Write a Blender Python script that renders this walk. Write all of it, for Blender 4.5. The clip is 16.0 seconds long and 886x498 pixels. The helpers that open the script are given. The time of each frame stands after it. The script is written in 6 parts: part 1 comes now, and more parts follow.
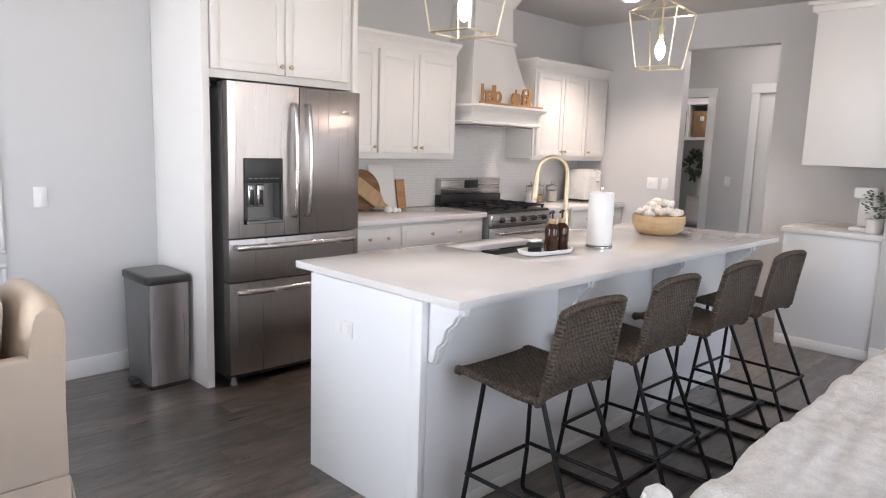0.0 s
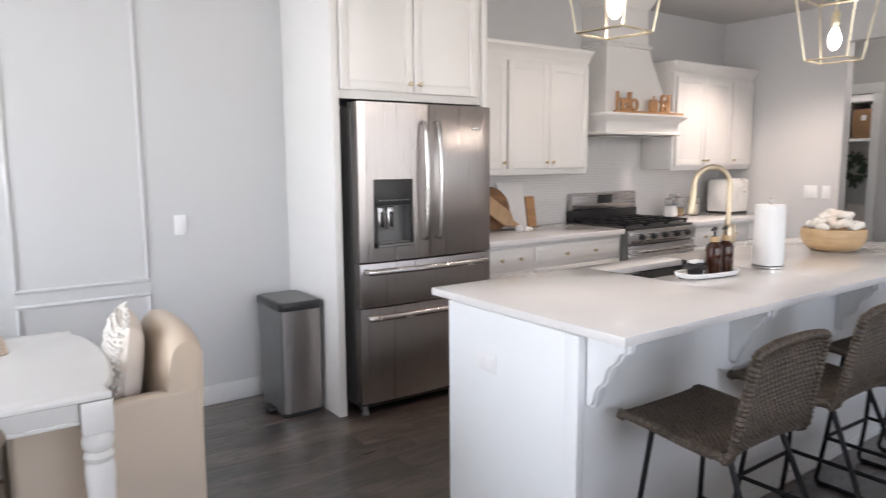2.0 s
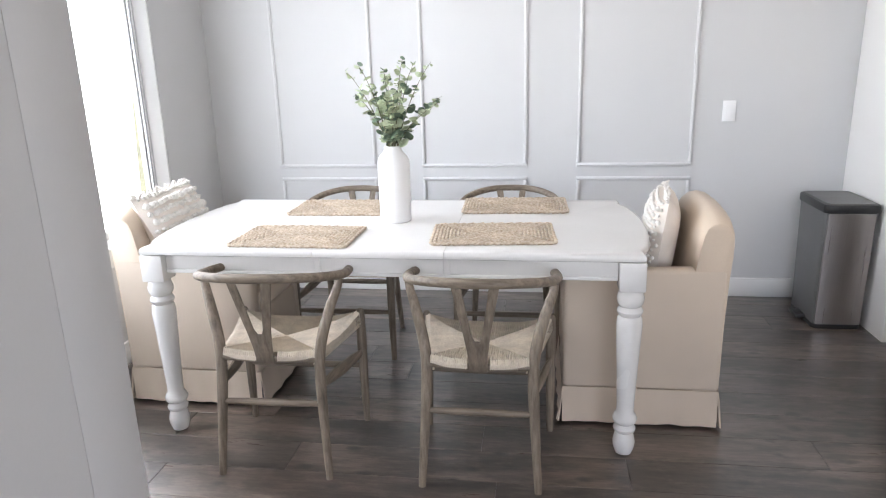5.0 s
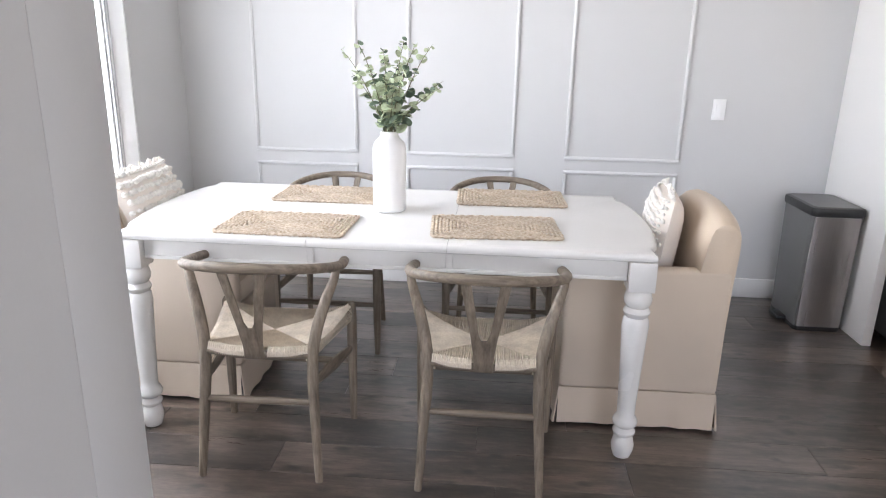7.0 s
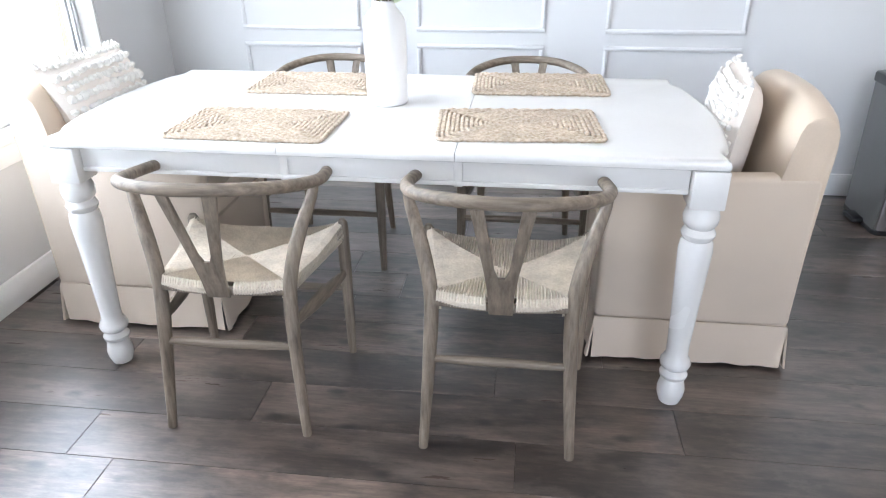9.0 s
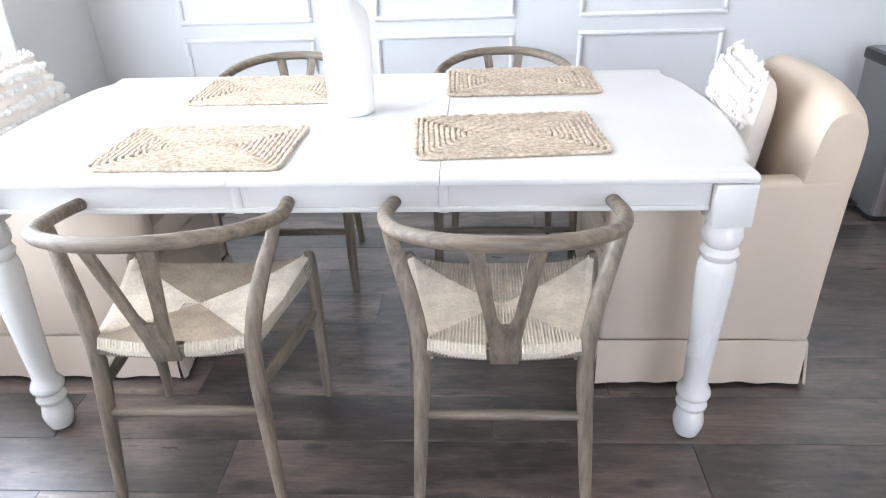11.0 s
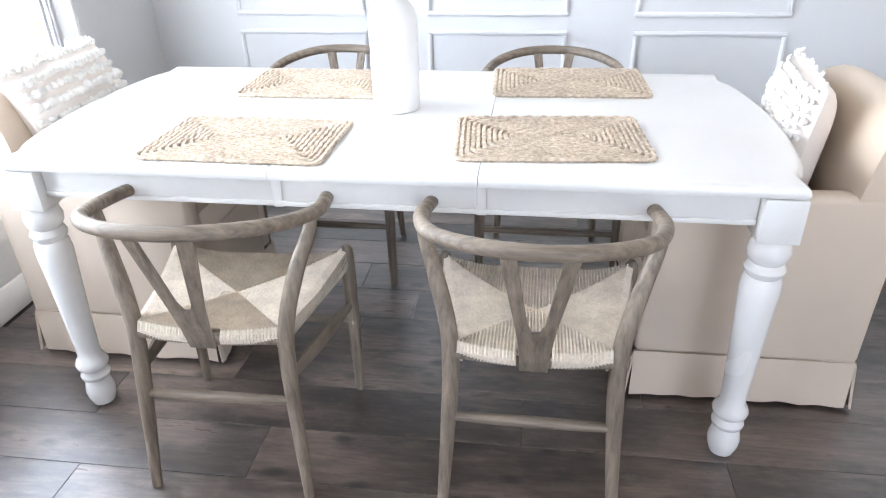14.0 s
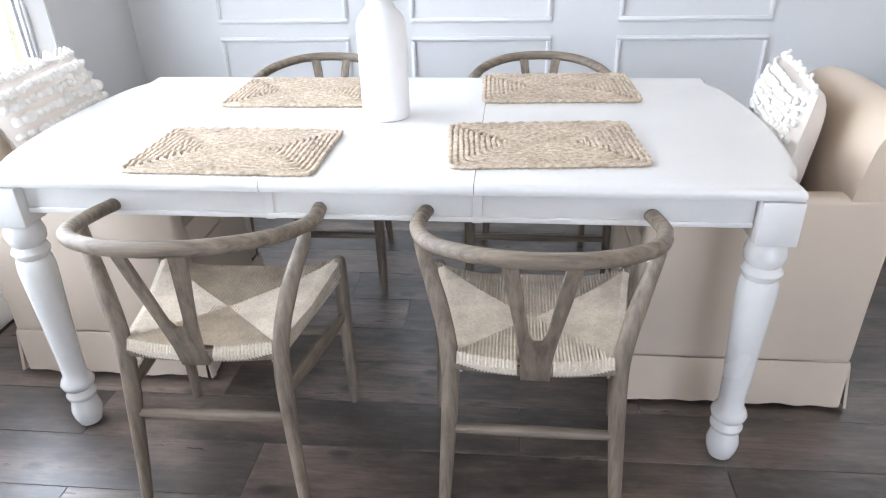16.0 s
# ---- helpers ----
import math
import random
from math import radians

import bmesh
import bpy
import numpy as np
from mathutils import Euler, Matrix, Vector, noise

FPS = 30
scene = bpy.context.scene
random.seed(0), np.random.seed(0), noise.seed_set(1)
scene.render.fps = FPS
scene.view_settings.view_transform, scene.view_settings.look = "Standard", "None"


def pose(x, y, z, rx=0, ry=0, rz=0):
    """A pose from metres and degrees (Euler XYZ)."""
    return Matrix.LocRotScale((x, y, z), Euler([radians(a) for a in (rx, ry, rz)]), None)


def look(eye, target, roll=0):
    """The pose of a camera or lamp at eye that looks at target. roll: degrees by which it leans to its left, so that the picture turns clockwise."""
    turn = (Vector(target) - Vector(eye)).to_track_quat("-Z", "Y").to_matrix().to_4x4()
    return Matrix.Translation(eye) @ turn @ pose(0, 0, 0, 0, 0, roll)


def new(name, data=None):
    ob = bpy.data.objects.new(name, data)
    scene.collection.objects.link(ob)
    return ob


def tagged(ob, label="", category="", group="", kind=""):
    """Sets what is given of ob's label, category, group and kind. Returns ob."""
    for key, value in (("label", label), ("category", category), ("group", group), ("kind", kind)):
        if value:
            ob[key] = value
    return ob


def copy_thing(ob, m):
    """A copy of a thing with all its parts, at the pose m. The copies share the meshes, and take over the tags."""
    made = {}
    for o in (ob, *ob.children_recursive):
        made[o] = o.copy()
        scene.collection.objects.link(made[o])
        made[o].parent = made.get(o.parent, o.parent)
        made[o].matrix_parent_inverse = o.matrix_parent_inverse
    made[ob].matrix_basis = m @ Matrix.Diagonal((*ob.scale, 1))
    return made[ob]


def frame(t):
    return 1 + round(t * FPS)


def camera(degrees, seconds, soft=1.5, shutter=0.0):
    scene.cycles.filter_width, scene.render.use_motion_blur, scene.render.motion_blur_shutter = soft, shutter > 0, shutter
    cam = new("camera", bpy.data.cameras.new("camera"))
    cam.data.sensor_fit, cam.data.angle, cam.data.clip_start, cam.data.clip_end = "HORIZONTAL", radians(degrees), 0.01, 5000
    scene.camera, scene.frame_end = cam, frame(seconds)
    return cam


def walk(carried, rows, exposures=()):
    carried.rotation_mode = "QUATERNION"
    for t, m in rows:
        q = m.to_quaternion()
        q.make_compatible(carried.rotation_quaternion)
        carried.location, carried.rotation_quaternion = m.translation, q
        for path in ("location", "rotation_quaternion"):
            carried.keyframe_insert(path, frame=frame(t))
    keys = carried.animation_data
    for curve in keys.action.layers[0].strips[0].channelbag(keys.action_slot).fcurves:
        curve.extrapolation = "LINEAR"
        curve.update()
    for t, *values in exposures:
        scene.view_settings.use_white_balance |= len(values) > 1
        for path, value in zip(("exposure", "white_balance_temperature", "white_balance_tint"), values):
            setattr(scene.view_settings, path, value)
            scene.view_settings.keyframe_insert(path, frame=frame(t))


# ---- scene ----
cam = camera(66.4, 16.0, soft=1.1, shutter=0.2)
PATH = [
    (0, (-1.813, -4.276, 1.455), (-0.407, -2.888, 1.151), 1.9),
    (0.5, (-1.765, -4.198, 1.457), (-0.371, -2.802, 1.129), 2.0),
    (1, (-1.713, -4.084, 1.47), (-0.282, -2.719, 1.172), 2.4),
    (1.5, (-1.724, -3.995, 1.463), (-0.282, -2.639, 1.177), 1.7),
    (2, (-1.725, -4.006, 1.451), (-0.575, -2.39, 1.189), -0.4),
    (2.5, (-1.651, -4.026, 1.459), (-0.933, -2.189, 1.128), -1.5),
    (3, (-1.61, -4.047, 1.433), (-1.215, -2.136, 0.995), -1.8),
    (3.5, (-1.607, -4.054, 1.431), (-1.549, -2.122, 0.918), -2.2),
    (4, (-1.627, -4.059, 1.423), (-1.842, -2.144, 0.888), -2.4),
    (4.2, (-1.642, -4.059, 1.421), (-1.946, -2.157, 0.88), -2.3),
    (6.5, (-1.938, -3.957, 1.398), (-2.118, -2.038, 0.864), 1.0),
    (7, (-1.933, -3.941, 1.396), (-2.078, -2.03, 0.824), 1.2),
    (7.5, (-1.948, -3.906, 1.377), (-2.073, -2.013, 0.741), 1.3),
    (8, (-1.942, -3.775, 1.36), (-2.036, -1.914, 0.633), 1.1),
    (8.5, (-1.907, -3.58, 1.351), (-2.072, -1.748, 0.565), 0.2),
    (9, (-1.911, -3.455, 1.321), (-2.13, -1.679, 0.426), -0.4),
    (9.5, (-1.973, -3.308, 1.318), (-2.127, -1.553, 0.371), -1.8),
    (9.7, (-2.002, -3.26, 1.303), (-2.101, -1.504, 0.351), -2.2),
    (11.8, (-1.99, -3.166, 1.332), (-2.114, -1.408, 0.386), -1.2),
    (12, (-1.985, -3.163, 1.328), (-2.124, -1.407, 0.38), -0.9),
    (12.5, (-1.961, -3.156, 1.322), (-2.146, -1.419, 0.35), -0.8),
    (13, (-1.94, -3.152, 1.325), (-2.145, -1.425, 0.336), -0.7),
    (13.5, (-1.952, -3.155, 1.329), (-2.194, -1.433, 0.341), -1.4),
    (14, (-1.974, -3.157, 1.337), (-2.214, -1.422, 0.373), -1.2),
    (14.5, (-1.985, -3.16, 1.349), (-2.196, -1.4, 0.424), -1.5),
    (15, (-2.004, -3.164, 1.348), (-2.202, -1.383, 0.459), -2.0),
    (15.5, (-2.021, -3.152, 1.337), (-2.232, -1.38, 0.436), -1.5),
    (16, (-2.012, -3.139, 1.334), (-2.195, -1.389, 0.384), -1.5),
]
walk(cam, [(t, look(eye, target, roll)) for t, eye, target, roll in PATH],
     exposures=[(0, 1.47, 6480, 17), (1.5, 1.45, 6480, 16), (2.5, 1.38, 6480, 16), (4, 1.46, 6480, 15), (7, 1.45, 6500, 17), (9, 1.87, 6080, 13), (12, 1.97, 6120, 14), (14, 1.96, 6120, 14), (15.0, 1.74, 6150, 14), (16, 1.70, 6150, 14)])

# ---- world and light ----
world = bpy.data.worlds.new("sky")
scene.world = world
world.use_nodes = True
wn = world.node_tree
sky = wn.nodes.new("ShaderNodeTexSky")
sky.sky_type, sky.sun_disc = "NISHITA", False
sky.sun_elevation, sky.sun_rotation = radians(48), radians(60)
wn.nodes["Background"].inputs["Strength"].default_value = 0.15
wn.links.new(sky.outputs["Color"], wn.nodes["Background"].inputs["Color"])


def lamp(name, kind, m, energy, color=(1, 1, 1), **kw):
    data = bpy.data.lights.new(name, kind)
    data.energy, data.color = energy, color
    if "size" in kw:
        data.shape, data.size, data.size_y = "RECTANGLE", kw["size"][0], kw["size"][1]
    if "radius" in kw:
        data.shadow_soft_size = kw["radius"]
    if "angle" in kw:
        data.angle = radians(kw["angle"])
    ob = new(name, data)
    ob.matrix_basis = m
    return ob


SKY_BLUE, DAY = (0.91, 0.965, 1.0), (0.94, 0.965, 1.0)
WEST, EAST, HIGH, SOUTH = -3.77, 4.56, 2.75, -6.75
lamp("sun", "SUN", look((6, 8, 12), (0, 0, 0)), 5.0, (1.0, 0.95, 0.88), angle=0.5)
# skylight in the dining window
lamp("dining_window_light", "AREA", look((-3.905, -1.6, 1.455), (-2.9, -1.6, 1.40)), 27, SKY_BLUE, size=(1.98, 1.67))
# skylight in the living room windows
lamp("living_window_light", "AREA", look((-0.6, SOUTH - 0.07, 1.6), (-0.6, -3.5, 1.35)), 27, DAY, size=(2.9, 1.9))
# added fill in an unseen, assumed opening, brightening the island front and stools
lamp("south_fill_light", "AREA", look((3.1, SOUTH - 0.07, 1.3), (3.1, -3.5, 1.2)), 13, DAY, size=(1.6, 2.1))


# ---- materials ----
def mat(name, color, rough=0.5, metal=0.0):
    m = bpy.data.materials.new(name)
    m.use_nodes = True
    b = m.node_tree.nodes["Principled BSDF"]
    b.inputs["Base Color"].default_value = (*color, 1)
    b.inputs["Roughness"].default_value = rough
    b.inputs["Metallic"].default_value = metal
    return m


def node(m, kind, **inputs):
    n = m.node_tree.nodes.new(kind)
    for k, v in inputs.items():
        n.inputs[k.replace("_", " ")].default_value = v
    return n


def link(m, a, b):
    m.node_tree.links.new(a, b)


def coords(m, scale=(1, 1, 1), kind="Object"):
    tc, mp = node(m, "ShaderNodeTexCoord"), node(m, "ShaderNodeMapping")
    mp.inputs["Scale"].default_value = scale
    link(m, tc.outputs[kind], mp.inputs["Vector"])
    return mp.outputs["Vector"]


def noise_tex(m, vec, scale, detail=4.0, rough=0.55):
    n = node(m, "ShaderNodeTexNoise", Scale=scale, Detail=detail, Roughness=rough)
    link(m, vec, n.inputs["Vector"])
    return n.outputs["Fac"]


def ramp(m, fac, stops):
    r = node(m, "ShaderNodeValToRGB")
    el = r.color_ramp.elements
    while len(el) < len(stops):
        el.new(0.5)
    for e, (p, c) in zip(el, stops):
        e.position, e.color = p, (*c, 1)
    link(m, fac, r.inputs["Fac"])
    return r.outputs["Color"]


def mix(m, fac, a, b, mode="MIX"):
    n = m.node_tree.nodes.new("ShaderNodeMix")
    n.data_type, n.blend_type = "RGBA", mode
    for sock, v in ((n.inputs[0], fac), (n.inputs[6], a), (n.inputs[7], b)):
        if isinstance(v, (int, float)):
            sock.default_value = v
        elif isinstance(v, tuple):
            sock.default_value = (*v, 1)
        else:
            link(m, v, sock)
    return n.outputs[2]


def bump(m, height, strength=0.2, distance=0.002, normal=None):
    n = node(m, "ShaderNodeBump", Strength=strength, Distance=distance)
    link(m, height, n.inputs["Height"])
    if normal:
        link(m, normal, n.inputs["Normal"])
    link(m, n.outputs["Normal"], m.node_tree.nodes["Principled BSDF"].inputs["Normal"])
    return n.outputs["Normal"]


def into(m, value, name):
    link(m, value, m.node_tree.nodes["Principled BSDF"].inputs[name])


def shade(c, f):
    return tuple(min(1.0, v * f) for v in c)


def varied(name, color, rough=0.5, metal=0.0, big=2.0, fine=60.0, amount=0.06, relief=0.08, dist=0.001, stretch=(1, 1, 1), rvar=0.08):
    """A surface with two scales of variation in colour, gloss and relief."""
    m = mat(name, color, rough, metal)
    v = coords(m, stretch)
    a, b = noise_tex(m, v, big, 3), noise_tex(m, v, fine, 5)
    c1 = ramp(m, a, [(0.3, shade(color, 1 - amount)), (0.7, shade(color, 1 + amount))])
    c2 = ramp(m, b, [(0.3, (1 - amount,) * 3), (0.7, (1.0,) * 3)])
    into(m, mix(m, 1.0, c1, c2, "MULTIPLY"), "Base Color")
    r = ramp(m, a, [(0.3, (max(rough - rvar, 0.02),) * 3), (0.7, (min(rough + rvar, 1),) * 3)])
    into(m, r, "Roughness")
    if relief:
        bump(m, b, relief, dist)
    return m


WALL = varied("wall_paint", (0.585, 0.585, 0.585), 0.75, big=0.8, fine=180, amount=0.015, relief=0.10, dist=0.0008)
# the wall's own paint, lightened to put edge highlights into the mouldings
WALL_LIT = varied("lit_wall_paint", (0.64, 0.64, 0.64), 0.45, big=1.5, fine=90, amount=0.015, relief=0.04, rvar=0.02)
CEIL = varied("ceiling_paint", (0.62, 0.61, 0.60), 0.9, big=0.8, fine=60, amount=0.02, relief=0.25, dist=0.002)
TRIM = varied("trim_paint", (0.80, 0.80, 0.79), 0.38, big=1.5, fine=90, amount=0.015, relief=0.04, rvar=0.02)
CAB = varied("cabinet_paint", (0.80, 0.785, 0.76), 0.38, big=1.2, fine=120, amount=0.012, relief=0.03, rvar=0.015)
ISLAND = varied("island_paint", (0.80, 0.815, 0.825), 0.42, big=1.2, fine=120, amount=0.012, relief=0.03, rvar=0.015)
QUARTZ = varied("white_quartz", (0.76, 0.745, 0.735), 0.08, big=3, fine=160, amount=0.03, relief=0.0, rvar=0.03)
TABLE = varied("table_paint", (0.73, 0.715, 0.69), 0.22, big=1.6, fine=70, amount=0.02, relief=0.04, rvar=0.06)
BLACK = varied("black_metal", (0.018, 0.018, 0.02), 0.42, 0.6, big=6, fine=150, amount=0.2, relief=0.05)
DARK = varied("black_plastic", (0.02, 0.02, 0.021), 0.35, big=5, fine=150, amount=0.2, relief=0.03)
BRASS = varied("brushed_brass", (0.62, 0.52, 0.37), 0.36, 1.0, big=8, fine=220, amount=0.06, relief=0.03)
PALE_GOLD = varied("pale_gold_metal", (0.78, 0.70, 0.52), 0.3, 1.0, big=8, fine=220, amount=0.06, relief=0.02)
CHROME = varied("satin_steel", (0.62, 0.60, 0.58), 0.22, 1.0, big=6, fine=200, amount=0.04, relief=0.02)
PLATE = varied("white_plastic", (0.82, 0.82, 0.82), 0.3, big=6, fine=150, amount=0.01, relief=0.0)
CERAMIC = varied("matt_white_ceramic", (0.82, 0.81, 0.80), 0.55, big=5, fine=140, amount=0.015, relief=0.08)
LINEN = varied("cream_upholstery", (0.625, 0.51, 0.395), 0.36, big=3, fine=220, amount=0.04, relief=0.18, dist=0.0006)
SKIRT = varied("cream_linen_skirt", (0.61, 0.51, 0.41), 0.75, big=3, fine=320, amount=0.05, relief=0.25, dist=0.0006)
KNIT = varied("white_wool", (0.80, 0.77, 0.72), 0.95, big=18, fine=260, amount=0.10, relief=0.6, dist=0.002)
PILLOW = varied("cream_pillow_cotton", (0.76, 0.69, 0.62), 0.9, big=6, fine=260, amount=0.05, relief=0.3)
SHERPA = varied("white_sherpa", (0.78, 0.75, 0.71), 1.0, big=22, fine=150, amount=0.12, relief=1.0, dist=0.006)
AMBER = mat("amber_glass", (0.040, 0.012, 0.006), 0.06)
CREAM_PLASTIC = varied("white_enamel", (0.80, 0.79, 0.76), 0.3, big=6, fine=100, amount=0.02, relief=0.0)
PAPER = varied("white_paper_towel", (0.85, 0.85, 0.84), 0.95, big=10, fine=160, amount=0.02, relief=0.5, dist=0.002)
LEATHER_BAG = varied("tan_leather", (0.30, 0.17, 0.08), 0.6, big=8, fine=90, amount=0.15, relief=0.2)


def steel_mat(name, color, rough, along):
    m = mat(name, color, rough, 1.0)
    st = (130, 130, 1.5) if along == "z" else (1.5, 130, 130)
    g = noise_tex(m, coords(m, st), 1.0, 3)
    big = noise_tex(m, coords(m, (1.2, 1.2, 0.3)), 2.0, 2)
    into(m, mix(m, 1.0, ramp(m, g, [(0.3, shade(color, 0.96)), (0.7, shade(color, 1.03))]), ramp(m, big, [(0.3, (0.92,) * 3), (0.7, (1,) * 3)]), "MULTIPLY"), "Base Color")
    into(m, ramp(m, g, [(0.3, (rough - 0.03,) * 3), (0.7, (rough + 0.03,) * 3)]), "Roughness")
    m.node_tree.nodes["Principled BSDF"].inputs["Anisotropic"].default_value = 0.6
    slow = noise_tex(m, coords(m, (6, 6, 0.30)), 1.0, 0.5)
    bump(m, slow, 0.35, 0.005)
    return m


STEEL = steel_mat("brushed_steel", (0.41, 0.38, 0.365), 0.30, "z")
STEEL_H = steel_mat("brushed_steel_range", (0.50, 0.48, 0.47), 0.28, "x")
TRACK = varied("grey_aluminium_track", (0.52, 0.52, 0.53), 0.45, 0.3, big=3, fine=120, amount=0.04)
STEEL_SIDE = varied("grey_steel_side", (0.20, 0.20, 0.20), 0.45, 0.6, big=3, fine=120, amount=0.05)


def wood_mat(name, dark, light, rough=0.5, grain=(2.5, 60, 60), relief=0.2, per_object=0.0, island=False):
    """Wood with streaky grain along its local x axis."""
    m = mat(name, light, rough)
    v = coords(m, grain)
    off = node(m, "ShaderNodeVectorMath")
    off.operation = "ADD"
    info = node(m, "ShaderNodeNewGeometry" if island else "ShaderNodeObjectInfo")
    rnd = info.outputs["Random Per Island" if island else "Random"]
    mul = node(m, "ShaderNodeMath")
    mul.operation, mul.inputs[1].default_value = "MULTIPLY", 37.0
    link(m, rnd, mul.inputs[0])
    link(m, v, off.inputs[0])
    link(m, mul.outputs[0], off.inputs[1])
    g = noise_tex(m, off.outputs[0], 1.0, 6, 0.62)
    blot = noise_tex(m, coords(m, (1.2, 4, 4)), 3.0, 4)
    c = ramp(m, g, [(0.25, dark), (0.5, tuple((a + b) / 2 for a, b in zip(dark, light))), (0.78, light)])
    c = mix(m, 1.0, c, ramp(m, blot, [(0.3, (0.78,) * 3), (0.65, (1.0,) * 3)]), "MULTIPLY")
    if per_object:
        c = mix(m, 1.0, c, ramp(m, rnd, [(0.0, (1 - per_object,) * 3), (1.0, (1.0,) * 3)]), "MULTIPLY")
    into(m, c, "Base Color")
    into(m, ramp(m, g, [(0.2, (rough + 0.08,) * 3), (0.8, (max(rough - 0.06, 0.05),) * 3)]), "Roughness")
    bump(m, g, relief, 0.0008)
    return m


GREYWOOD = wood_mat("greywashed_wood", (0.095, 0.072, 0.052), (0.325, 0.262, 0.196), 0.5, (70, 70, 4))
GREYWOOD_X = wood_mat("greywashed_wood_rail", (0.095, 0.072, 0.052), (0.325, 0.262, 0.196), 0.5, (4, 70, 70))
GREYWOOD_Y = wood_mat("greywashed_wood_side", (0.095, 0.072, 0.052), (0.325, 0.262, 0.196), 0.5, (70, 4, 70))
BOWLWOOD = wood_mat("pale_bowl_wood", (0.50, 0.33, 0.17), (0.66, 0.48, 0.28), 0.45, (6, 6, 60))
SIGNWOOD = wood_mat("oak_sign", (0.42, 0.21, 0.09), (0.58, 0.33, 0.16), 0.5, (8, 60, 60))
BOARDWOOD = wood_mat("walnut_board", (0.10, 0.045, 0.022), (0.40, 0.21, 0.10), 0.45, (3, 14, 14))
BOARDLIGHT = wood_mat("maple_board", (0.45, 0.28, 0.15), (0.55, 0.38, 0.22), 0.45, (3, 40, 40))


def floor_mat():
    """Dark grey-brown wood-look planks, weathered in streaks and blotches."""
    m = mat("wood_look_plank", (0.10, 0.085, 0.08), 0.38)
    info = node(m, "ShaderNodeObjectInfo")
    geo = node(m, "ShaderNodeNewGeometry")
    mul = node(m, "ShaderNodeMath")
    mul.operation, mul.inputs[1].default_value = "MULTIPLY", 53.0
    link(m, info.outputs["Random"], mul.inputs[0])

    def shifted(scale):
        mp = node(m, "ShaderNodeMapping")
        mp.inputs["Scale"].default_value = scale
        link(m, geo.outputs["Position"], mp.inputs["Vector"])
        add = node(m, "ShaderNodeVectorMath")
        add.operation = "ADD"
        link(m, mp.outputs["Vector"], add.inputs[0])
        link(m, mul.outputs[0], add.inputs[1])
        return add.outputs[0]

    g = noise_tex(m, shifted((2.6, 17, 1)), 1.0, 8, 0.72)
    s = noise_tex(m, shifted((1.9, 6, 1)), 1.0, 6, 0.68)
    k = noise_tex(m, shifted((5, 11, 1)), 1.6, 3, 0.5)
    c = ramp(m, g, [(0.38, (0.006, 0.0043, 0.0035)), (0.5, (0.050, 0.035, 0.027)), (0.63, (0.165, 0.124, 0.100))])
    c2 = ramp(m, s, [(0.40, (0.008, 0.0058, 0.0048)), (0.5, (0.056, 0.040, 0.031)), (0.60, (0.170, 0.130, 0.106))])
    c = mix(m, 0.55, c, c2)
    c = mix(m, 1.0, c, ramp(m, k, [(0.29, (0.25,) * 3), (0.42, (1.0,) * 3)]), "MULTIPLY")
    c = mix(m, 1.0, c, ramp(m, info.outputs["Random"], [(0.0, (0.70, 0.72, 0.76)), (1.0, (1.75, 1.71, 1.66))]), "MULTIPLY")
    into(m, c, "Base Color")
    into(m, ramp(m, g, [(0.3, (0.40,) * 3), (0.7, (0.26,) * 3)]), "Roughness")
    m.node_tree.nodes["Principled BSDF"].inputs["Specular IOR Level"].default_value = 0.85
    m.node_tree.nodes["Principled BSDF"].inputs["Coat Weight"].default_value = 0.7
    m.node_tree.nodes["Principled BSDF"].inputs["Coat IOR"].default_value = 1.6
    m.node_tree.nodes["Principled BSDF"].inputs["Coat Roughness"].default_value = 0.37
    # dark round knots, a few to a plank
    vor = node(m, "ShaderNodeTexVoronoi", Scale=1.0)
    vor.voronoi_dimensions = "2D"
    link(m, shifted((2.6, 5.0, 1)), vor.inputs["Vector"])
    knot = ramp(m, vor.outputs["Distance"], [(0.03, (0.10,) * 3), (0.10, (1.0,) * 3)])
    c = mix(m, 1.0, c, knot, "MULTIPLY")
    fine = noise_tex(m, shifted((7, 120, 1)), 1.0, 4, 0.6)
    c = mix(m, 1.0, c, ramp(m, fine, [(0.36, (0.70,) * 3), (0.56, (1.0,) * 3)]), "MULTIPLY")
    worn = noise_tex(m, shifted((4, 9, 1)), 2.0, 6, 0.72)
    c = mix(m, ramp(m, worn, [(0.52, (0.0,) * 3), (0.68, (0.5,) * 3)]), c, (0.140, 0.112, 0.094))
    into(m, c, "Base Color")
    n = bump(m, g, 0.35, 0.0008)
    bump(m, s, 0.15, 0.001, n)
    return m


PLANK = floor_mat()
JOINT = mat("plank_joint", (0.03, 0.026, 0.024), 0.8)


def strand_mat(name, dark, light, scale, rough=0.8):
    m = mat(name, light, rough)
    v = coords(m)
    a, b = noise_tex(m, v, scale, 3), noise_tex(m, v, scale * 0.12, 3)
    c = ramp(m, a, [(0.3, dark), (0.65, light)])
    into(m, mix(m, 1.0, c, ramp(m, b, [(0.3, (0.75,) * 3), (0.7, (1,) * 3)]), "MULTIPLY"), "Base Color")
    bump(m, a, 0.4, 0.001)
    return m


